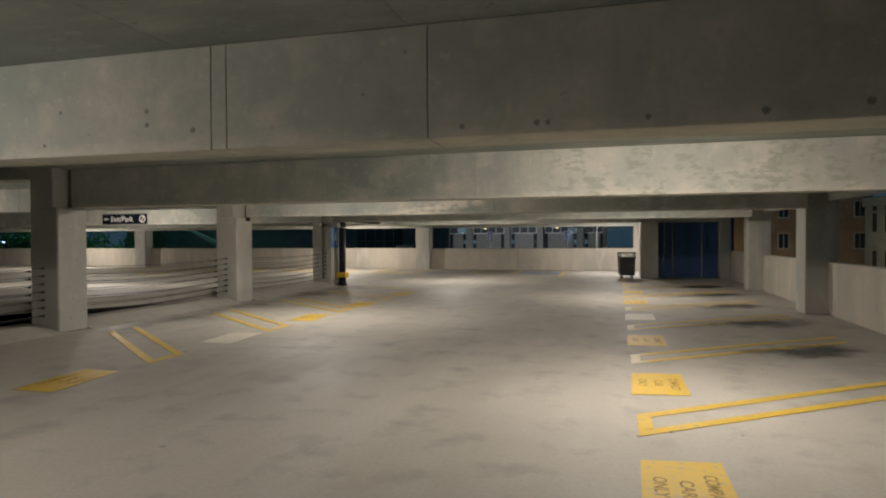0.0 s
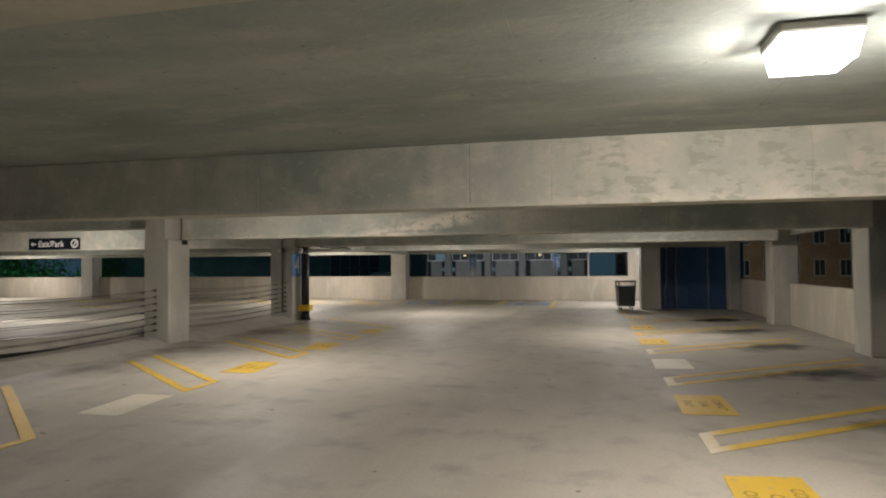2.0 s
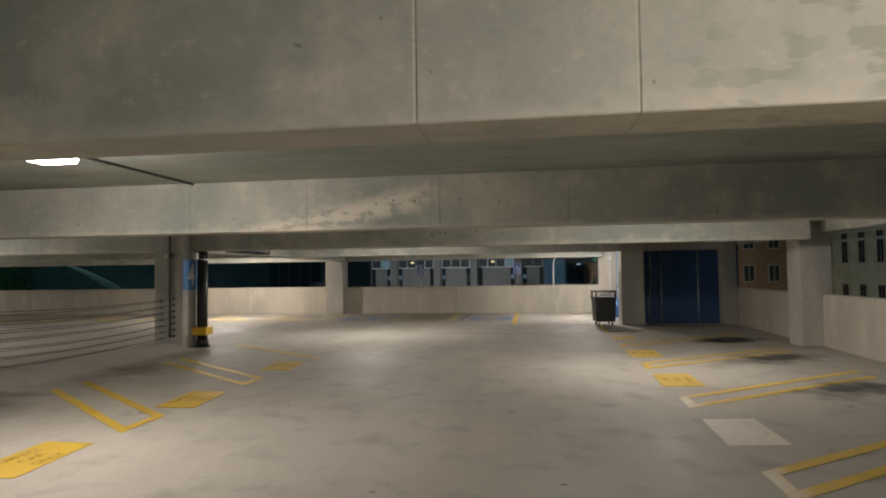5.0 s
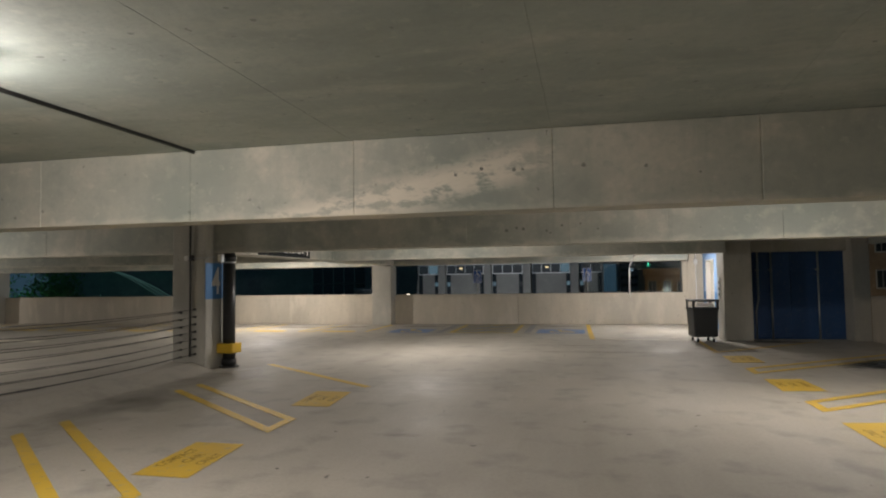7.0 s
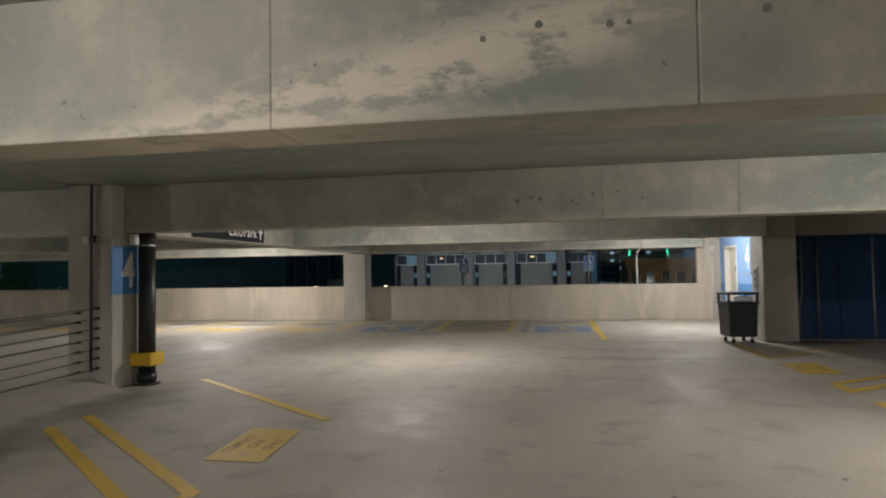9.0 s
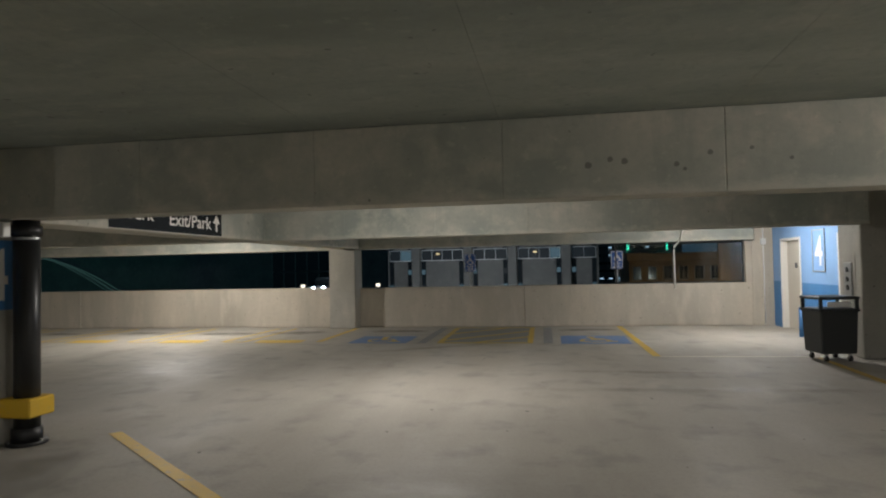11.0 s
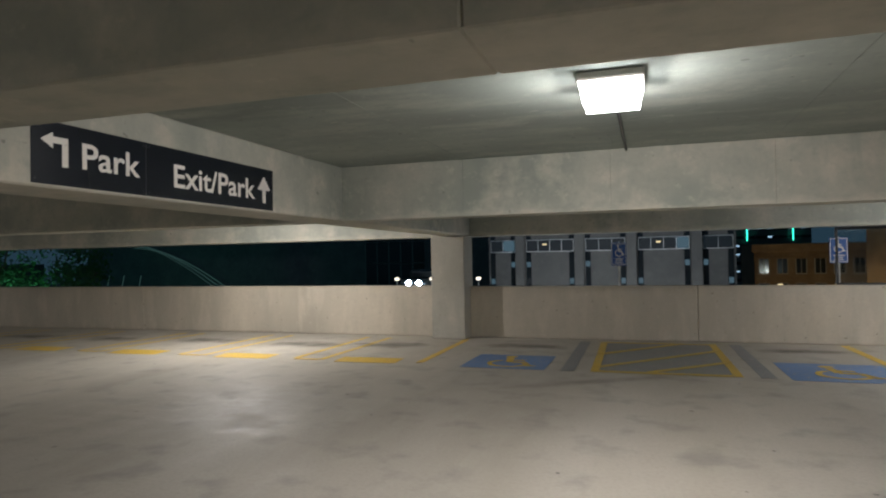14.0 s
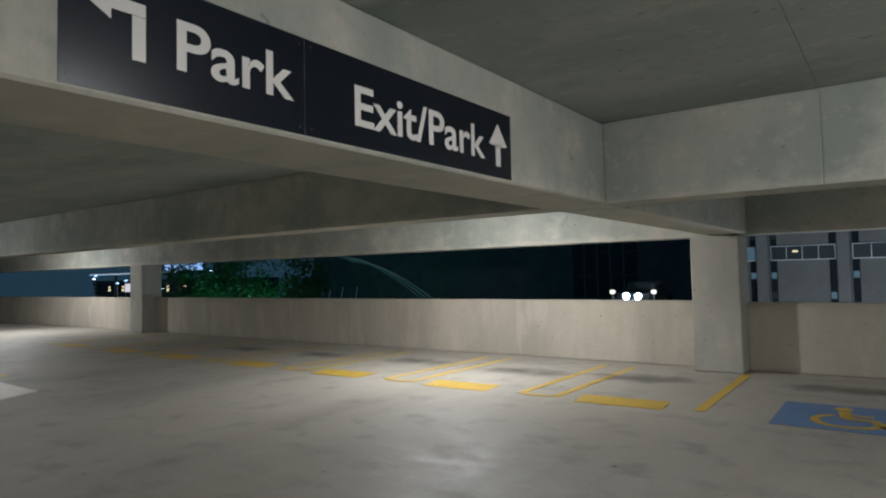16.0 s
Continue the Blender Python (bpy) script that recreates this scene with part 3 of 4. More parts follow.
def stain_material(name, faint):
    m = material(name, (0.035, 0.038, 0.04), 0.45)
    nt = m.node_tree
    tc = nt.nodes.new("ShaderNodeTexCoord").outputs["Object"]
    ln = nt.nodes.new("ShaderNodeVectorMath")
    ln.operation = "LENGTH"
    nt.links.new(tc, ln.inputs[0])
    wob = noise_node(nt, place_coord(nt), 2.3, 5)
    ad = nt.nodes.new("ShaderNodeMath")
    ad.operation = "ADD"
    nt.links.new(ln.outputs["Value"], ad.inputs[0])
    nt.links.new(ramp(nt, wob, 0.3, 0.7, -0.4, 0.4), ad.inputs[1])
    tr = nt.nodes.new("ShaderNodeBsdfTransparent")
    mx = nt.nodes.new("ShaderNodeMixShader")
    nt.links.new(ramp(nt, ad.outputs[0], 0.1, 1.05, faint, 1.0), mx.inputs[0])
    nt.links.new(nt.nodes["Principled BSDF"].outputs[0], mx.inputs[1])
    nt.links.new(tr.outputs[0], mx.inputs[2])
    nt.links.new(mx.outputs[0], nt.nodes["Material Output"].inputs["Surface"])
    return m


STAIN = stain_material("oil stain", 0.3)
SMEAR = stain_material("dirt smear", 0.78)
FADED_STAIN = stain_material("faded oil stain", 0.58)


stain_levels = itertools.count()


def stain(x, y, rx, ry, turn=0, mat=STAIN):
    """A stain soaked into the deck: one flat skin, each a hair above the one before."""
    bm = bmesh.new()
    bm.faces.new([bm.verts.new((1.25 * math.cos(t), 1.25 * math.sin(t), 0)) for t in (radians(18 * i) for i in range(20))])
    ob = marking("oil_stain", bm, mat, "dark oil stain soaked into the concrete deck", "oil stains")
    ob["category"] = "stain"
    ob.matrix_basis = pose(x, y, 0.0065 + 0.0004 * next(stain_levels), 0, 0, turn) @ Matrix.Diagonal((rx, ry, 1, 1))
    return ob


for k in range(6):
    stain(2.0 + 0.1 * (k % 2), 9.5 + 2.95 * k - 2.95 * (k > 4), 1.0, 0.55, 35)
for k in range(4):
    stain(-8.9, 10.9 + 2.8 * k - 0.3 * (k % 2), 1.15, 0.6, -38, SMEAR)
for x, y, a, b in ((-12.8, 29.4, 0.9, 0.45), (-15.2, 29.5, 0.8, 0.4), (-17.7, 29.4, 0.8, 0.4), (-10.9, 29.6, 0.9, 0.4),
                   (-8.4, 29.9, 0.9, 0.35), (-3.8, 30.1, 0.9, 0.3), (-20.0, 29.4, 0.8, 0.4), (1.3, 25.3, 1.0, 0.35)):
    stain(x, y, a, b, 0, STAIN if x > 1 else FADED_STAIN)

for x, y, rx, ry, turn in ((-9.1, 9.9, 0.5, 1.6, 0), (-9.15, 12.6, 0.5, 1.5, 0), (-9.0, 15.6, 0.6, 1.7, 0), (-9.1, 18.2, 0.6, 1.1, 0),
                           (-2.8, 22.7, 2.4, 0.16, 2), (-3.2, 24.0, 2.0, 0.12, -2), (-6.9, 26.7, 1.6, 0.2, 30), (-3.1, 10.4, 0.5, 0.12, 5), (-4.9, 15.1, 0.35, 0.1, 0),
                           (1.2, 12.0, 1.2, 0.3, 38), (1.4, 17.8, 1.2, 0.3, 38)):
    stain(x, y, rx, ry, turn, SMEAR)

# ---- direction signs ----
FACE_E = (90, 0, 90)      # a sign that faces +x
FACE_S = (90, 0, 0)       # a sign that faces -y


def arrow(pts_bars, head, name, parent, z0=0.003, z1=0.005):
    bm = bmesh.new()
    for x0, x1, y0, y1 in pts_bars:
        box(bm, x0, x1, y0, y1, z0, z1)
    prism(bm, head, z0, z1)
    return part(name, bm, SIGN_WHITE, parent, "white arrow")


sign = thing("direction_sign", pose(GIRDER_X, 22.36, 2.37, *FACE_E), "long black sign with white Park and Exit lettering on the girder", "sign")
part("left_panel", boxed(-1.32, -0.392, -0.2, 0.2, -0.004, 0.002, 0.001), SIGN_BLACK, sign)
part("right_panel", boxed(-0.390, 1.28, -0.2, 0.2, -0.004, 0.002, 0.001), SIGN_BLACK, sign)
arrow([(-1.104, -1.06, -0.08, 0.062), (-1.172, -1.06, 0.064, 0.106)], [(-1.255, 0.08), (-1.17, 0.03), (-1.17, 0.132)], "turn_arrow", sign)
letters("Park", 0.503, 0.174, SIGN_WHITE, sign, pose(-0.701, 0.012, 0.002), "lettering")
letters("Exit/Park", 1.08, 0.188, SIGN_WHITE, sign, pose(0.436, -0.014, 0.002), "lettering")
arrow([(1.096, 1.148, -0.133, 0.0)], [(1.122, 0.124), (1.02, -0.004), (1.065, -0.012), (1.179, -0.012), (1.224, -0.004)], "up_arrow", sign)
for sx in (-1.295, -0.42, -0.36, 1.255):
    for sy in (-0.17, 0.17):
        part("screw", boxed(sx - 0.005, sx + 0.005, sy - 0.005, sy + 0.005, 0.002, 0.004, 0.001), BLACK_PIPE, sign)

sign = thing("direction_sign", pose(-18.3, 19.45, 2.37, *FACE_S), "small black exit and park sign on the ramp beam", "sign")
part("panel", boxed(-1.0, 1.0, -0.19, 0.19, -0.01, 0.012, 0.003), SIGN_BLACK, sign)
letters("Exit/Park", 1.0, 0.2, SIGN_WHITE, sign, pose(-0.1, 0.0, 0.012), "lettering")
arrow([(-0.84, -0.7, -0.02, 0.02)], [(-0.92, 0.0), (-0.82, -0.07), (-0.82, 0.07)], "left_arrow", sign, 0.013, 0.015)
bm = bmesh.new()
for i in range(16):
    t0, t1 = radians(22.5 * i), radians(22.5 * (i + 1))
    prism(bm, [(0.8 + r * math.cos(t), r * math.sin(t)) for r, t in ((0.14, t0), (0.14, t1), (0.1, t1), (0.1, t0))][::-1], 0.013, 0.015)
prism(bm, [(0.73, -0.08), (0.76, -0.1), (0.88, 0.07), (0.85, 0.09)], 0.013, 0.015)
part("ring_symbol", bm, SIGN_WHITE, sign, "white ring with a slash")

sign = thing("notice_sign", pose(-18.9, 25.33, 2.45, *FACE_S), "pale grey notice strip on the beam", "sign")
part("panel", boxed(-1.0, 1.0, -0.12, 0.12, -0.01, 0.008, 0.003), SIGN_GREY, sign)
for i, (a, b) in enumerate(((-0.85, -0.2), (-0.05, 0.25), (0.38, 0.85))):
    part("text_bar", boxed(a, b, -0.05, 0.05, 0.008, 0.01), PLASTIC_WHITE, sign)

for x in (-6.74, -2.9):
    root = thing("access_sign", pose(x, WALL_Y + 0.1, 1.07), "blue accessible parking sign on a short steel post", "sign", "accessible bay signs")
    part("post", boxed(-0.02, 0.02, -0.02, 0.02, 0, 0.88, 0.004), STEEL, root, "galvanised steel post")
    part("panel", boxed(-0.15, 0.15, -0.03, -0.022, 0.4, 0.86, 0.002), SIGN_BLUE, root, "blue sign panel")
    fr = boxed(-0.14, 0.14, -0.033, -0.03, 0.835, 0.845)
    for b in ((-0.14, 0.14, -0.033, -0.03, 0.415, 0.425), (-0.14, -0.13, -0.033, -0.03, 0.425, 0.835), (0.13, 0.14, -0.033, -0.03, 0.425, 0.835)):
        box(fr, *b)
    part("border", fr, SIGN_WHITE, root, "white border line")
    sym = part("symbol", wheelchair(0.0, 0.002), SIGN_WHITE, root, "white wheelchair symbol")
    sym.matrix_basis = pose(0, -0.031, 0.7, *FACE_S) @ Matrix.Diagonal((0.26, 0.26, 1, 1))
    bars = bmesh.new()
    for i, w in enumerate((0.09, 0.07, 0.08)):
        box(bars, -w, w, -0.033, -0.03, 0.53 - 0.04 * i, 0.545 - 0.04 * i)
    part("text_bars", bars, SIGN_WHITE, root)

# level number on the column
root = thing("level_number", pose(-9.77, 19.47, 1.6, *FACE_E), "blue painted square with a white number 4 on the column", "sign")
part("blue_square", boxed(-0.265, 0.32, -0.31, 0.36, -0.001, 0.003), BLUE_WALL, root)
letters("4", 0.27, 0.5, SIGN_WHITE, root, pose(0.07, 0.03, 0.002), "numeral")


# ---- column line: cables, pipe, conduit ----
CABLE_LINES = ((-10.25, 0.24), (-9.96, 0.3))


def cable_run(ya, yb):
    for x, low in CABLE_LINES:
        for i in range(7):
            bm = bmesh.new()
            pts = [(x, ya + (yb - ya) * t, low + 0.135 * i - 0.05 * math.sin(math.pi * t) * (1 + 0.2 * (i % 3))) for t in (k / 12 for k in range(13))]
            tube(bm, pts, 0.0055, 6)
            tagged(smooth(part("barrier_cable", bm, CABLE)), "taut steel barrier cable strung between columns", "cable", "barrier cables")


for ya, yb in ((9.02, 13.62), (14.3, 19.2), (-2.0, 8.4)):
    cable_run(ya, yb)
for ya in (8.4, 13.62, 19.2):
    for x, low in CABLE_LINES:
        for i in range(7):
            z = low + 0.135 * i
            bm = tube(bmesh.new(), [(x, ya - 0.002, z), (x, ya - 0.04, z)], 0.02, 8)
            tube(bm, [(x, ya - 0.04, z), (x, ya - 0.11, z)], 0.011, 8)
            tagged(smooth(part("cable_anchor", bm, CABLE)), "dark steel anchor sleeve of a barrier cable", "anchor", "cable anchors")

pipe = thing("drain_pipe", pose(-9.6, 19.72, 0), "black cast-iron drain pipe with a yellow guard block", "pipe")
smooth(part("shaft", tube(bmesh.new(), [(0, 0, 0.0), (0, 0, 2.15)], 0.115, 20), BLACK_PIPE, pipe))
smooth(part("base_flange", tube(tube(bmesh.new(), [(0, 0, 0.0), (0, 0, 0.03)], 0.18, 16), [(0, 0, 0.03), (0, 0, 0.16)], 0.135, 20), BLACK_PIPE, pipe))
part("guard_block", boxed(-0.17, 0.17, -0.16, 0.16, 0.27, 0.45, 0.015), GUARD_YELLOW, pipe, "yellow painted guard block")
smooth(part("top_collar", tube(bmesh.new(), [(0, 0, 2.0), (0, 0, 2.1)], 0.135, 20), BLACK_PIPE, pipe))
part("strap", tube(bmesh.new(), [(0, 0, 1.96), (0, 0, 1.985)], 0.12, 20), STEEL, pipe, "steel strap")
for i in range(3):
    part("bolt", tube(bmesh.new(), [(0.155 * math.cos(i * 2.1), 0.155 * math.sin(i * 2.1), 0.03), (0.155 * math.cos(i * 2.1), 0.155 * math.sin(i * 2.1), 0.05)], 0.014, 6), STEEL, pipe)

cond = thing("conduit", pose(-10.06, 19.2, 0), "grey electrical conduit with junction boxes on the column", "conduit")
smooth(part("riser", tube(bmesh.new(), [(0, -0.025, 0.25), (0, -0.025, 2.8)], 0.018, 8), CABLE, cond))
part("junction_box", boxed(-0.1, -0.02, -0.07, 0.0, 2.0, 2.09, 0.006), PLASTIC_WHITE, cond, "white junction box")
part("cross_run", tube(bmesh.new(), [(-0.02, -0.03, 2.04), (0.36, -0.03, 2.05), (0.42, 0.1, 2.07)], 0.012, 8), STEEL, cond)
part("camera_box", boxed(0.4, 0.49, 0.22, 0.31, 1.98, 2.12, 0.008), PLASTIC_WHITE, cond, "white box beside the pipe")
part("dark_clamp", boxed(0.0, 0.07, -0.07, 0.0, 2.0, 2.1, 0.01), BLACK_PIPE, cond)

root = thing("bearing_pad", pose(-9.66, 14.0, 2.12), "dark rubber bearing pad between beam and column", "pad")
part("pad", boxed(-0.05, 0.03, 0.02, 0.18, -0.07, 0.028, 0.01), RUBBER, root)

# ceiling conduit runs beside the lamps
for x, y0, y1 in ((-6.38, 22.56, BEAM_FACES[4]),):
    bm = tube(bmesh.new(), [(x, y0, CEIL - 0.02), (x, y1, CEIL - 0.02)], 0.013, 8)
    tagged(smooth(part("lamp_conduit", bm, CABLE)), "thin dark conduit along the soffit to a lamp", "conduit", "lamp conduits")
bm = tube(bmesh.new(), [(-6.52, 8.9, CEIL - 0.015), (-6.52, 14.06, CEIL - 0.015)], 0.016, 8)
tagged(smooth(part("soffit_conduit", bm, CABLE)), "dark conduit run along a soffit joint", "conduit", "lamp conduits")

# ---- waste cart ----
cart = thing("waste_cart", pose(-0.2, 25.42, 0, 0, 0, 8) @ Matrix.Diagonal((0.93, 0.93, 0.955, 1)), "dark grey wheeled waste cart with an open hooded top", "waste cart")
bm = boxed(-0.32, 0.32, -0.3, 0.3, 0.13, 0.86, 0.02)
for v in bm.verts:
    if v.co.z < 0.4:
        v.co.x *= 0.92
        v.co.y *= 0.92
part("body", bm, BIN_BLACK, cart)
for sx in (-0.3, 0.3):
    for sy in (-0.28, 0.28):
        part("hood_post", boxed(sx - 0.025, sx + 0.025, sy - 0.025, sy + 0.025, 0.86, 1.02, 0.005), BIN_BLACK, cart)
part("hood", boxed(-0.34, 0.34, -0.32, 0.32, 1.02, 1.07, 0.015), BIN_BLACK, cart)
part("rim", boxed(-0.34, 0.34, -0.32, 0.32, 0.82, 0.87, 0.012), BIN_BLACK, cart)
part("liner", boxed(-0.2, 0.2, -0.31, -0.295, 0.9, 0.985, 0.004), PLASTIC_WHITE, cart, "pale bin liner and notice")
for sx in (-0.2, 0.2):
    for sy in (-0.22, 0.22):
        wheel = smooth(part("caster", tube(bmesh.new(), [(sx - 0.02, sy, 0.05), (sx + 0.02, sy, 0.05)], 0.05, 14), RUBBER, cart))
        part("fork", boxed(sx - 0.03, sx + 0.03, sy - 0.015, sy + 0.015, 0.06, 0.14, 0.004), STEEL, cart)

# ---- lift lobby ----
for i, (ya, yb) in enumerate(LOBBY_DOORS):
    root = thing("door_%d" % (i + 1), pose(LOBBY_X, ya, 0), "beige steel lift lobby door in a white frame", "door", "", "structure")
    w = yb - ya
    part("leaf", boxed(0.12, 0.17, 0.07, w - 0.07, 0.01, 2.06, 0.004), DOOR_STEEL, root, "beige steel door leaf")
    part("jamb", boxed(-0.015, 0.19, 0.003, 0.07, 0, 2.117, 0.004), FRAME_WHITE, root, "white door frame")
    part("jamb", boxed(-0.015, 0.19, w - 0.07, w - 0.003, 0, 2.117, 0.004), FRAME_WHITE, root, "white door frame")
    part("head", boxed(-0.013, 0.19, 0.071, w - 0.071, 2.06, 2.117, 0.004), FRAME_WHITE, root, "white door frame")
    part("plate", boxed(0.112, 0.121, w / 2 - 0.07, w / 2 + 0.07, 1.42, 1.54, 0.003), BLACK_PIPE, root, "small dark door plate")
root = thing("level_plate", pose(LOBBY_X, 28.45, 1.79, 90, 0, -90), "pale framed plate with a white number 4 on the lobby wall", "sign")
part("plate", boxed(-0.3, 0.3, -0.43, 0.43, 0.0, 0.012, 0.004), PALE_BLUE_WALL, root)
fr = bmesh.new()
for b in ((-0.31, -0.285, -0.44, 0.44), (0.285, 0.31, -0.44, 0.44), (-0.285, 0.285, -0.44, -0.415), (-0.285, 0.285, 0.415, 0.44)):
    box(fr, *b, 0.012, 0.022, 0.002)
part("rim", fr, STEEL, root, "thin grey metal rim")
letters("4", 0.36, 0.62, FRAME_WHITE, root, pose(0, 0, 0.0), "numeral", 0.014)
root = thing("call_panel", pose(0.325, 25.75, 1.25), "steel lift call panel with round buttons", "panel")
part("plate", boxed(-0.02, 0.0, 0.06, 0.32, -0.25, 0.3, 0.004), STEEL, root)
for z in (-0.12, 0.02, 0.18):
    part("button", tube(bmesh.new(), [(-0.03, 0.19, z), (-0.02, 0.19, z)], 0.045, 12), BLACK_PIPE, root)
part("pad", boxed(0.0, 0.004, -0.05, 0.45, -0.4, 0.45), COLUMN, root)
bo = thing("bollard", pose(0.56, 28.65, 0), "short blue painted guard post at the lobby", "bollard")
smooth(part("post", tube(bmesh.new(), [(0, 0, 0), (0, 0, 0.58)], 0.07, 14), BLUE_WALL, bo))
smooth(part("cap", tube(bmesh.new(), [(0, 0, 0.58), (0, 0, 0.6), (0, 0, 0.62)], 0.066, 14), BLUE_WALL, bo))

# blue panel wall: seams and pipes
for i, x in enumerate((0.985, 1.5, 2.0, 2.63)):
    part("panel", boxed(x, (1.495, 1.995, 2.625, 3.195)[i], 26.105, 26.12, 0.03, 2.15, 0.004), NAVY, bpy.data.objects["wall_lobby_front"])
for x, lean in ((1.2, 0.03), (1.54, 0.0), (2.6, 0.0)):
    root = thing("wall_pipe", pose(x, 26.02, 0), "thin galvanised pipe rising along the blue wall", "pipe", "wall pipes")
    smooth(part("pipe", tube(bmesh.new(), [(-lean, 0, 0.0), (-lean, 0, 0.7), (lean, 0, 1.0), (lean, 0, 2.8 if lean else 2.16)], 0.022, 8), STEEL, root))
    part("clip", boxed(-0.035 + lean, 0.035 + lean, 0.0, 0.1, 1.7, 1.74, 0.004), STEEL, root)

# ---- outer wall window and pipes ----
root = thing("window_1", pose(-1.385, WALL_Y + 0.06, 1.07), "glazed opening in a dark frame at the lobby end", "window", "", "structure")
fr = bmesh.new()
for b in ((-1.565, -1.525, 0, 0.05, 0, 1.05), (1.525, 1.565, 0, 0.05, 0, 1.05), (-1.525, 1.525, 0, 0.05, 0, 0.04), (-1.525, 1.525, 0, 0.05, 1.0, 1.05)):
    box(fr, *b, 0.004)
part("window_frame", fr, BIN_BLACK, root, "dark metal frame")
gp = part("pane", boxed(-1.525, 1.525, 0.02, 0.028, 0.04, 1.0), GLASS, root)
gp.visible_shadow = False
setting("jamb_wall", boxed(0.2, 0.348, WALL_Y, WALL_Y + 0.2, 1.072, 2.128, 0.004), PARAPET, "concrete jamb beside the window", "wall")
root = thing("wall_conduit", pose(-1.5, WALL_Y, 0), "pale conduit on the parapet bending to the soffit", "conduit")
smooth(part("riser", tube(bmesh.new(), [(0, -0.03, 0.95), (0, -0.03, 1.9), (0.01, -0.06, 2.0), (0.06, -0.27, 2.1), (0.2, -0.3, 2.45), (0.24, -0.3, 2.8)], 0.02, 8), PLASTIC_WHITE, root))
root = thing("wall_conduit", pose(0.62, WALL_Y, 0), "pale conduit with a box on the corner wall", "conduit")
smooth(part("riser", tube(bmesh.new(), [(0, -0.025, 0.02), (0, -0.025, 2.8)], 0.018, 8), PLASTIC_WHITE, root))
part("box", boxed(-0.06, 0.06, -0.07, 0.0, 2.0, 2.16, 0.006), PLASTIC_WHITE, root)

# ---- outside: night city ----
BRICK = concrete("night brick", (0.20, 0.14, 0.085), (0.13, 0.09, 0.055), (0.26, 0.18, 0.11), 0.85)
STONE = concrete("pale stone", (0.30, 0.31, 0.24), (0.22, 0.23, 0.18), (0.36, 0.36, 0.28), 0.85)
OFFICE = concrete("grey office panels", (0.17, 0.17, 0.16), (0.13, 0.13, 0.125), (0.2, 0.2, 0.19), 0.7)
DARK = material("dark facade", (0.045, 0.055, 0.06), 0.6)
DARK_GLASS = material("dark window glass", (0.015, 0.02, 0.025), 0.1)
WINDOW_LIT = glow("lit window", (1.0, 0.75, 0.35), 0.9)
WINDOW_DIM = glow("dim office window", (0.55, 0.75, 0.85), 0.012)
WINDOW_COOL = glow("cool lit office window", (0.6, 0.85, 1.0), 0.6)
STRIP_LIT = glow("cool lit glass", (0.5, 0.8, 0.9), 0.1)
HALL = concrete("dark grey-green cladding", (0.13, 0.14, 0.155), (0.09, 0.1, 0.115), (0.17, 0.18, 0.195), 0.8)
NEON = glow("green neon tube", (0.1, 1.0, 0.55), 2.5)
PANEL_GREY = material("pale window frame", (0.62, 0.64, 0.64), 0.5)
FRAME_DIM = material("weathered window frame", (0.26, 0.25, 0.22), 0.6)
STREET_Z = -11.0
setting("ground", boxed(-400, 400, -200, 500, STREET_Z - 0.5, STREET_Z), material("asphalt", (0.05, 0.05, 0.05), 0.8), "dark asphalt street level", "ground")
setting("deck_below", boxed(-46, 3.7, -14, 31.3, STREET_Z, -0.32), OFFICE, "lower levels of the garage", "wall")


# Unseen lamps added below parapet level to brighten the facades across the street.
def added_street_light(x, y, z, power, colour):
    root = thing("street_lamp", pose(x, y, STREET_Z), "unseen street lamp added below the garage to light the facades", "street lamp", "street lamps")
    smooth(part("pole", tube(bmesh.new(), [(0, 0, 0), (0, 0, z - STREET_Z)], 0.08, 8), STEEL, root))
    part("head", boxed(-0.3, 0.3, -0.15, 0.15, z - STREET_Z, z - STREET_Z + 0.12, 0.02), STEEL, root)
    li = bpy.data.lights.new("added_street_light", "POINT")
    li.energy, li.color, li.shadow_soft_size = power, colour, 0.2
    lo = new("added_street_light", li)
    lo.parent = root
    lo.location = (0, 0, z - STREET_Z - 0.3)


added_street_light(-9.0, 46.0, -2.5, 2600, (1.0, 0.97, 0.88))
added_street_light(12.0, 52.0, -1.0, 1000, (0.95, 1.0, 0.8))
added_street_light(17.0, 66.0, -2.0, 320, (1.0, 0.72, 0.42))
added_street_light(8.5, 82.0, -3.0, 950, (1.0, 0.66, 0.24))

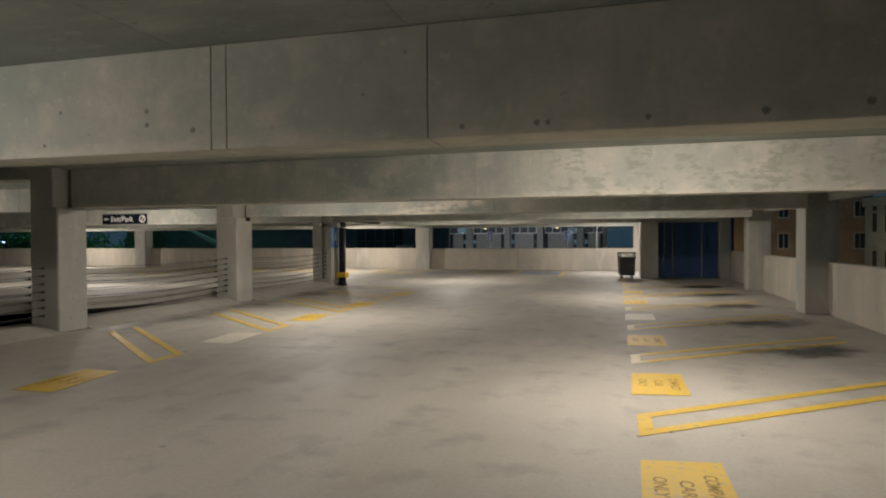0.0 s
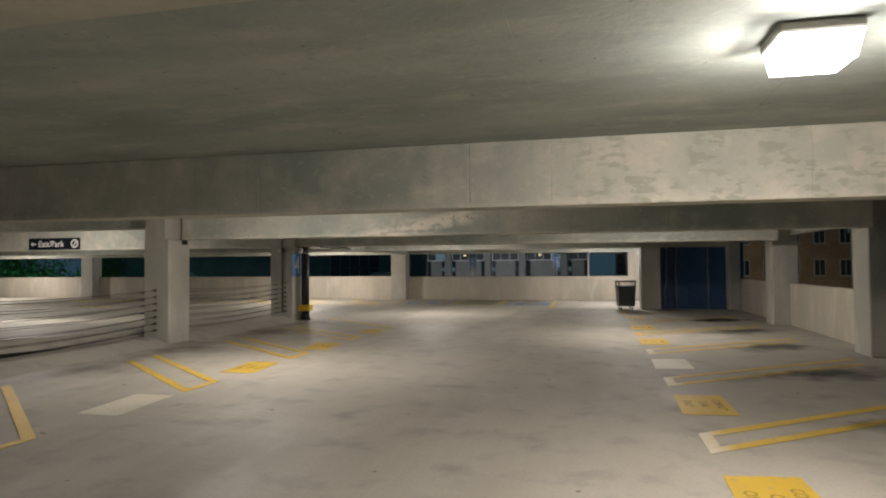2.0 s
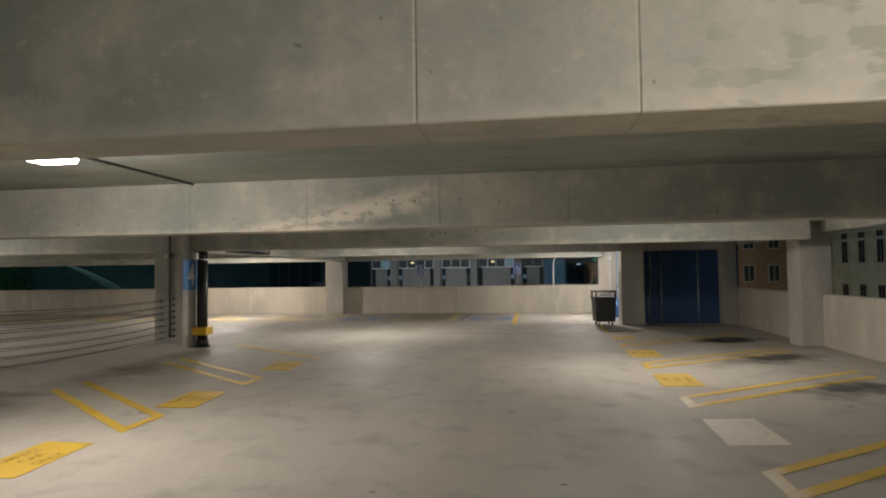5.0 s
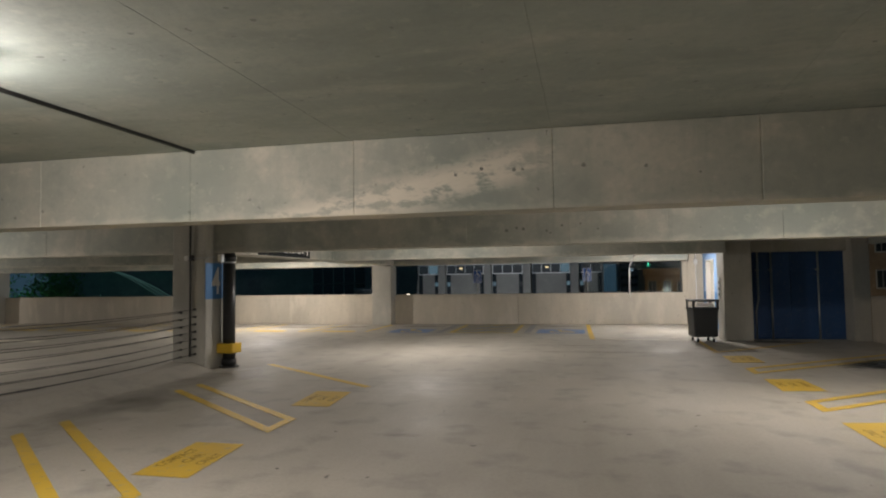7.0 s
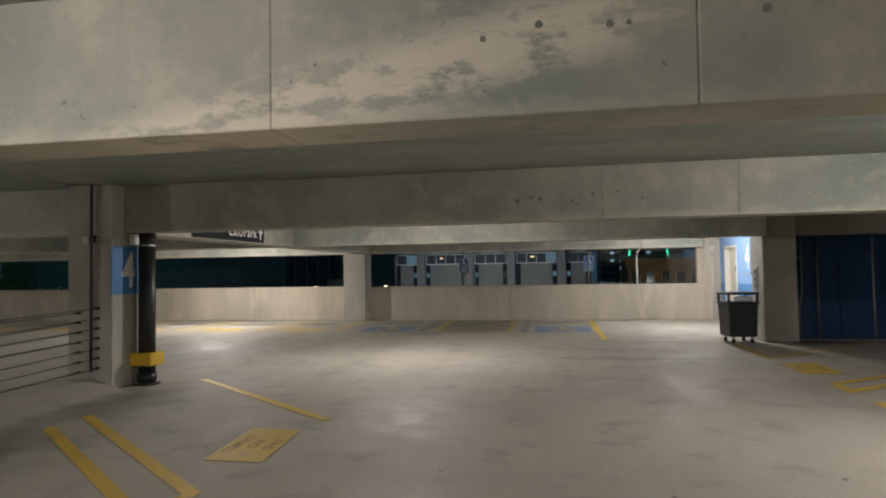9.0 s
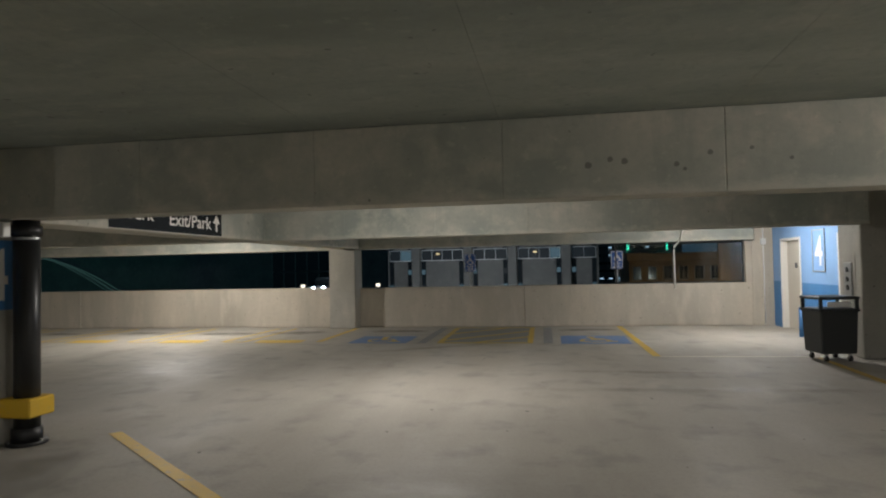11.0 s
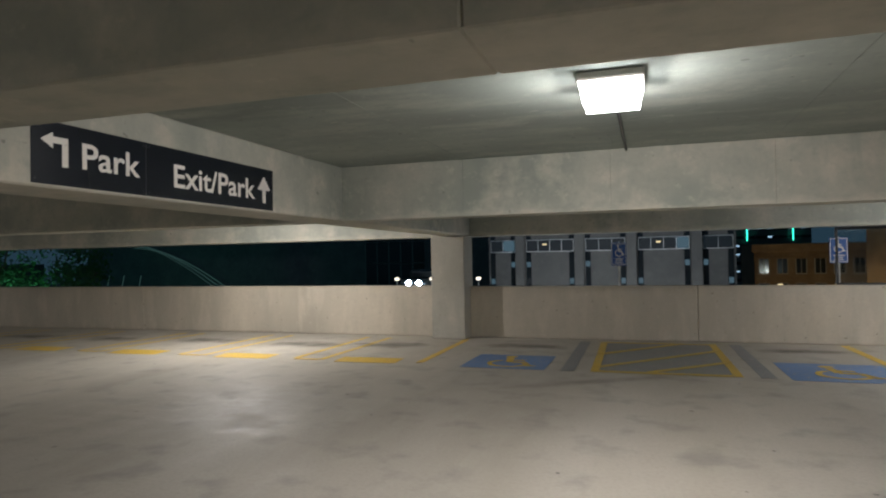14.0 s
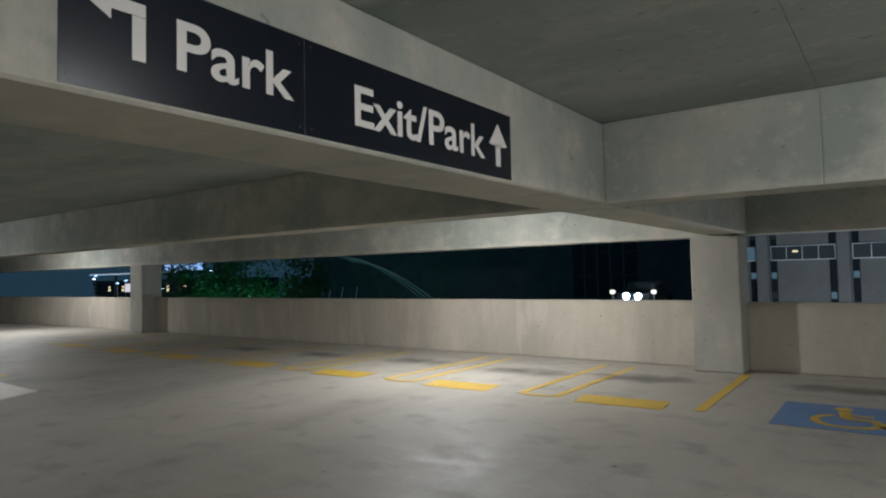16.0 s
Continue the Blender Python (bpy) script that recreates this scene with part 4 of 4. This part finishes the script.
# office across the street
off = thing("office_building", pose(-9.0, 56.0, STREET_Z), "grey office building with banded windows across the street", "building")
BAYS = [(-6.38, -4.82), (-4.18, -1.33), (-0.69, 1.59), (2.25, 5.04), (5.7, 7.28)]
part("wall", boxed(-6.5, 7.4, 0, 12, 0, 22), OFFICE, off)
for i, (x0, x1) in enumerate(BAYS):
    if i < 4:
        part("pilaster", boxed(x1 + 0.05, BAYS[i + 1][0] - 0.05, -0.5, -0.002, 0, 22, 0.02), OFFICE, off)
    for s, x in enumerate((x0 + 0.15, x1 - 0.15)):
        part("glass_strip", boxed(x - 0.15, x + 0.15, -0.06, -0.002, 0, 22), DARK_GLASS, off)
        for z in range(4, 20):
            if (z * 7 + i * 3 + s * 2) % 5 < 3:
                part("strip_pane", boxed(x - 0.12, x + 0.12, -0.08, -0.061, z + 0.1, z + 0.42), STRIP_LIT if (z + i + s) % 3 else WINDOW_DIM, off)
    for st in range(3):
        zb = 13.0 + 3.6 * (st - 1)
        win = part("window", boxed(x0 + 0.02, x1 - 0.02, -0.1, -0.003, zb, zb + 0.74), PANEL_GREY, off)
        n = max(2, int((x1 - x0) / 0.62))
        w = (x1 - x0 - 0.08) / n
        for p in range(n):
            part("pane", boxed(x0 + 0.06 + w * p, x0 + 0.02 + w * (p + 1), -0.12, -0.101, zb + 0.05, zb + 0.69), STRIP_LIT if p == n - 1 and i in (0, 3) else WINDOW_DIM, win)
        if i in (1, 3):
            part("ceiling_lamp_glow", boxed(x0 + 1.0, x0 + 1.25, -0.125, -0.121, zb + 0.4, zb + 0.5), WINDOW_LIT, win)


def block(name, x, y, w, d, top, mat, label, cols, rows, step, wz, lit, turn=0, win=(0.9, 1.5), frame_mat=FRAME_DIM, lit_mat=WINDOW_LIT):
    """A building with storeys of framed windows on its front and a cornice."""
    root = thing(name, pose(x, y, STREET_Z, 0, 0, turn), label, "building")
    h = top - STREET_Z
    part("wall", boxed(0, w, 0, d, 0, h), mat, root)
    part("cornice", boxed(-0.3, w + 0.3, -0.35, -0.002, h - 0.9, h, 0.08), mat, root)
    part("string_course", boxed(-0.1, w + 0.1, -0.12, -0.002, h - 1.6, h - 1.35, 0.03), mat, root)
    rng = random.Random(int(abs(x) * 10))
    for r in range(rows):
        for c in range(cols):
            cx, cz = (c + 0.5) * w / cols, wz - STREET_Z + r * step
            wn = part("window", boxed(cx - win[0] / 2 - 0.08, cx + win[0] / 2 + 0.08, -0.08, -0.003, cz - 0.1, cz + win[1] + 0.08, 0.01), frame_mat, root)
            part("pane", boxed(cx - win[0] / 2, cx - 0.03, -0.1, -0.081, cz, cz + win[1]), lit_mat if rng.random() < lit else DARK_GLASS, wn)
            part("pane", boxed(cx + 0.03, cx + win[0] / 2, -0.1, -0.081, cz, cz + win[1]), DARK_GLASS, wn)
    return root


block("brick_building", 12.5, 72.0, 11.5, 12, 16, BRICK, "brown brick apartment building with white-framed windows", 5, 6, 3.2, -6.0, 0.05)
block("stone_building", 23.0, 76.0, 44.0, 12, 5.4, STONE, "pale stone building with tall windows and a cornice", 18, 2, 5.0, -3.0, 0.0, -85, (0.8, 3.2))
block("brick_building", 4.5, 92.0, 10.5, 10, 2.7, BRICK, "orange-lit brick building with a flat roof", 6, 3, 2.6, -5.6, 0.12)
block("dark_tower", 3.0, 120.0, 13, 12, 30, DARK, "dark glass tower with scattered lit windows", 9, 20, 1.25, -6, 0.42, 0, (1.15, 0.22), DARK_GLASS, WINDOW_COOL)
for x in (7.6, 13.6):
    root = thing("neon_line", pose(x, 119.6, 3.6), "vertical green neon line on a tower", "neon light", "green neon lines")
    part("tube", tube(bmesh.new(), [(0, 0, 0), (0, 0, 3.4)], 0.07, 8), NEON, root)

# dark hall with a sloping roof edge, lit trees, a hoarding and a car on the raised road
# Faint emission added to the mullions, canopy rails and struts, which are no lamps.
MULLION_GLOW = glow("faint teal mullion glow", (0.2, 0.5, 0.52), 0.011)
ROOF_RAIL = glow("canopy rail with added glow", (0.3, 0.62, 0.5), 0.05)
hall = thing("dark_hall", pose(-38.0, 78.0, STREET_Z), "dark hall with a sloping roof edge and faintly glowing teal mullions", "building")
bm = bmesh.new()
prof = [(-33.0, 0.0), (22.0, 0.0), (22.0, 19.0), (-20.0, 19.0), (-28.0, 17.5), (-33.0, 16.0)]
a = [bm.verts.new((x, 0, z)) for x, z in prof]
b = [bm.verts.new((x, 20, z)) for x, z in prof]
bm.faces.new(a)
bm.faces.new(b[::-1])
for i in range(len(prof)):
    bm.faces.new((a[i], a[(i + 1) % len(prof)], b[(i + 1) % len(prof)], b[i]))
bmesh.ops.recalc_face_normals(bm, faces=bm.faces[:])
part("wall", bm, HALL, hall)
for k in range(5):
    d = 0.9 * k + 0.3 * (k % 2)
    pts = [(-29 + d + 15.5 * t, -0.3 - 0.1 * k, 15.6 - 0.25 * k - 6.4 * t ** 1.7) for t in (q / 8 for q in range(9))]
    part("roof_edge", tube(bmesh.new(), pts, 0.05 + 0.03 * (k % 2), 6), ROOF_RAIL, hall, "pale green canopy rail with added glow")
for x in (-31.5, -30.2, -28.0, -25.5):
    part("canopy_strut", tube(bmesh.new(), [(x, -0.4, 8.0), (x + 0.8, -0.4, 11.4)], 0.06, 6), ROOF_RAIL, hall)
for i in range(5):
    for j in range(3):
        part("glazing", boxed(4.0 + 1.3 * i, 5.2 + 1.3 * i, -0.06, -0.002, 10.2 + 2.2 * j, 12.3 + 2.2 * j), DARK_GLASS, hall)
        part("mullion", boxed(3.93 + 1.3 * i, 3.99 + 1.3 * i, -0.12, -0.002, 10.2 + 2.2 * j, 12.3 + 2.2 * j), MULLION_GLOW, hall)

BARK = concrete("bark", (0.10, 0.075, 0.05), (0.06, 0.045, 0.03), (0.14, 0.11, 0.08), 0.9)
LEAF = paint("tree leaves", (0.05, 0.12, 0.03), 0.1)


def tree(x, y, base, height, seed):
    rng = random.Random(seed)
    root = thing("tree", pose(x, y, base), "broad leafy tree lit green from below", "tree", "lit trees")
    bm = bmesh.new()
    for k in range(5):
        t = k / 4
        a = rng.uniform(0, 6.28)
        tip = (rng.uniform(1, 2.4) * math.cos(a), rng.uniform(1, 2.4) * math.sin(a), height * rng.uniform(0.65, 0.9))
        tube(bm, [(0, 0, height * 0.3), (tip[0] * 0.4, tip[1] * 0.4, height * 0.5), tip], 0.07, 6)
    cone = bmesh.ops.create_cone(bm, cap_ends=True, segments=10, radius1=0.28, radius2=0.14, depth=height * 0.45)
    bmesh.ops.translate(bm, verts=cone["verts"], vec=(0, 0, height * 0.225))
    part("trunk", bm, BARK, root, "grey-brown trunk and limbs")
    verts, faces = [], []
    clumps = [(rng.gauss(0, height * 0.17), rng.gauss(0, height * 0.17), height * rng.uniform(0.4, 1.0)) for _ in range(34)]
    for _ in range(2600):
        cx, cy, cz = rng.choice(clumps)
        c = Vector((cx + rng.gauss(0, 0.5), cy + rng.gauss(0, 0.5), cz + rng.gauss(0, 0.45)))
        u = Vector((rng.gauss(0, 1), rng.gauss(0, 1), rng.gauss(0, 1))).normalized()
        v = u.orthogonal().normalized()
        s = rng.uniform(0.1, 0.22)
        n = len(verts)
        verts += [c - u * s, c + v * s * 0.5, c + u * s, c - v * s * 0.5]
        faces.append((n, n + 1, n + 2, n + 3))
    me = bpy.data.meshes.new("crown")
    me.from_pydata([tuple(v) for v in verts], [], faces)
    me.materials.append(LEAF)
    crown = new("crown", me)
    crown.parent = root
    tagged(crown, "green-lit leaf crown", kind="stuff")
    return root


for i, (x, y, h) in enumerate(((-57.0, 56.0, 8.5), (-62.5, 58.0, 9.0), (-52.5, 60.0, 7.5), (-67.0, 57.0, 8.0))):
    tree(x, y, -4.0, h, i + 5)
setting("terrace", boxed(-90, -30, 52, 77, STREET_Z, -4.0), OFFICE, "raised planted terrace across the street", "terrace")
for x, y in ((-60.0, 55.0), (-54.5, 56.5)):
    root = thing("garden_uplight", pose(x, y, -4.0), "small green garden uplight at the trees", "lamp", "green uplights")
    part("housing", tube(bmesh.new(), [(0, 0, 0), (0, 0, 0.3)], 0.15, 10), BLACK_PIPE, root)
    li = bpy.data.lights.new("uplight", "POINT")
    li.energy, li.color, li.shadow_soft_size = 230, (0.25, 1.0, 0.45), 0.15
    lo = new("uplight", li)
    lo.parent = root
    lo.location = (0, 0, 0.6)
board = thing("hoarding", pose(-118.0, 88.0, STREET_Z), "bright pale blue illuminated hoarding far off", "billboard")
part("panel", boxed(-6, 6, 0, 0.4, 14.5, 17.0), glow("hoarding light", (0.45, 0.65, 1.0), 0.7), board)
part("post", boxed(-0.4, 0.4, 0.1, 0.3, 0, 14.5), STEEL, board)
block("far_building", -135.0, 80.0, 40, 12, 2.0, DARK, "dark low building with scattered lit windows", 16, 3, 3.0, -6.0, 0.4, 0, (1.6, 0.9), DARK_GLASS)
block("far_building", -30.0, 130.0, 26, 12, 14.0, DARK, "dark city block with scattered lit windows", 12, 6, 3.2, -4.0, 0.3, 0, (1.4, 1.0), DARK_GLASS)
setting("road_bridge", boxed(-29, -14.5, 52, 58, -0.9, -0.35), OFFICE, "raised road across the street", "road")
for x in (-28.0, -15.5):
    setting("bridge_pier", boxed(x, x + 0.9, 53, 57, STREET_Z, -0.9), OFFICE, "concrete pier of the raised road", "pier")
car = thing("car", pose(-19.3, 55.0, -0.35), "dark car with bright headlights on the raised road", "car")
bm = boxed(-0.88, 0.88, -2.1, 2.1, 0.25, 0.85, 0.12, 2)
box(bm, -0.74, 0.74, -0.9, 1.5, 0.8, 1.4, 0.16, 2)
part("body", bm, DARK, car)
for sx in (-0.8, 0.8):
    for sy in (-1.35, 1.35):
        part("wheel", tube(bmesh.new(), [(sx - 0.1, sy, 0.32), (sx + 0.1, sy, 0.32)], 0.32, 14), RUBBER, car)
    part("headlight", tube(bmesh.new(), [(sx * 0.4, -2.13, 0.66), (sx * 0.4, -2.08, 0.66)], 0.15, 12), glow("headlight", (0.8, 0.95, 1.0), 120), car, "glowing headlight")
for x in (-20.4, -18.2, -15.4):
    root = thing("marker_light", pose(x, 53.0, -0.35), "small warm marker light on the raised road", "lamp", "marker lights")
    part("post", tube(bmesh.new(), [(0, 0, 0), (0, 0, 0.8)], 0.05, 6), STEEL, root)
    part("globe", boxed(-0.12, 0.12, -0.12, 0.12, 0.8, 0.98, 0.05, 2), glow("marker glow", (1.0, 0.85, 0.6), 1.5), root)

# small lights of the far city, each on its own mast
rng = random.Random(21)
CITY = [glow("white city light", (0.85, 0.95, 1.0), 3.0), glow("amber city light", (1.0, 0.7, 0.4), 2.0), glow("blue city light", (0.5, 0.75, 1.0), 2.0)]
for x, y, z in [(-128 + 5.5 * k + rng.uniform(-2, 2), 76 + rng.uniform(-3, 3), rng.uniform(0.2, 3.4)) for k in range(9)] + [(-30 + 3.0 * k, 100 + rng.uniform(-4, 4), rng.uniform(3.0, 8.5)) for k in range(7)]:
    root = thing("street_lamp", pose(x, y, STREET_Z), "small far street lamp in the night city", "street lamp", "far street lamps")
    part("pole", tube(bmesh.new(), [(0, 0, 0), (0, 0, z - STREET_Z)], 0.06, 6), STEEL, root)
    part("head", boxed(-0.3, 0.3, -0.12, 0.12, z - STREET_Z, z - STREET_Z + 0.22, 0.04), rng.choice(CITY), root, "glowing lamp head")
canopy = thing("lit_canopy", pose(-110.0, 74.0, STREET_Z), "far flat canopy with a lit white edge", "canopy")
part("roof", boxed(-14, 14, 0, 8, 14.0, 14.3), DARK, canopy)
part("edge_light", boxed(-14, 14, -0.1, 0.0, 13.95, 14.12), glow("canopy edge light", (0.8, 0.92, 1.0), 0.5), canopy, "glowing white edge")
part("shop_front", boxed(-4, 2, 1.0, 1.2, 11.0, 12.4), glow("shop light", (1.0, 0.85, 0.8), 0.6), canopy, "lit shop front")
for x in (-13, 0, 13):
    part("post", boxed(x - 0.2, x + 0.2, 3.8, 4.2, 0, 14.0), STEEL, canopy)
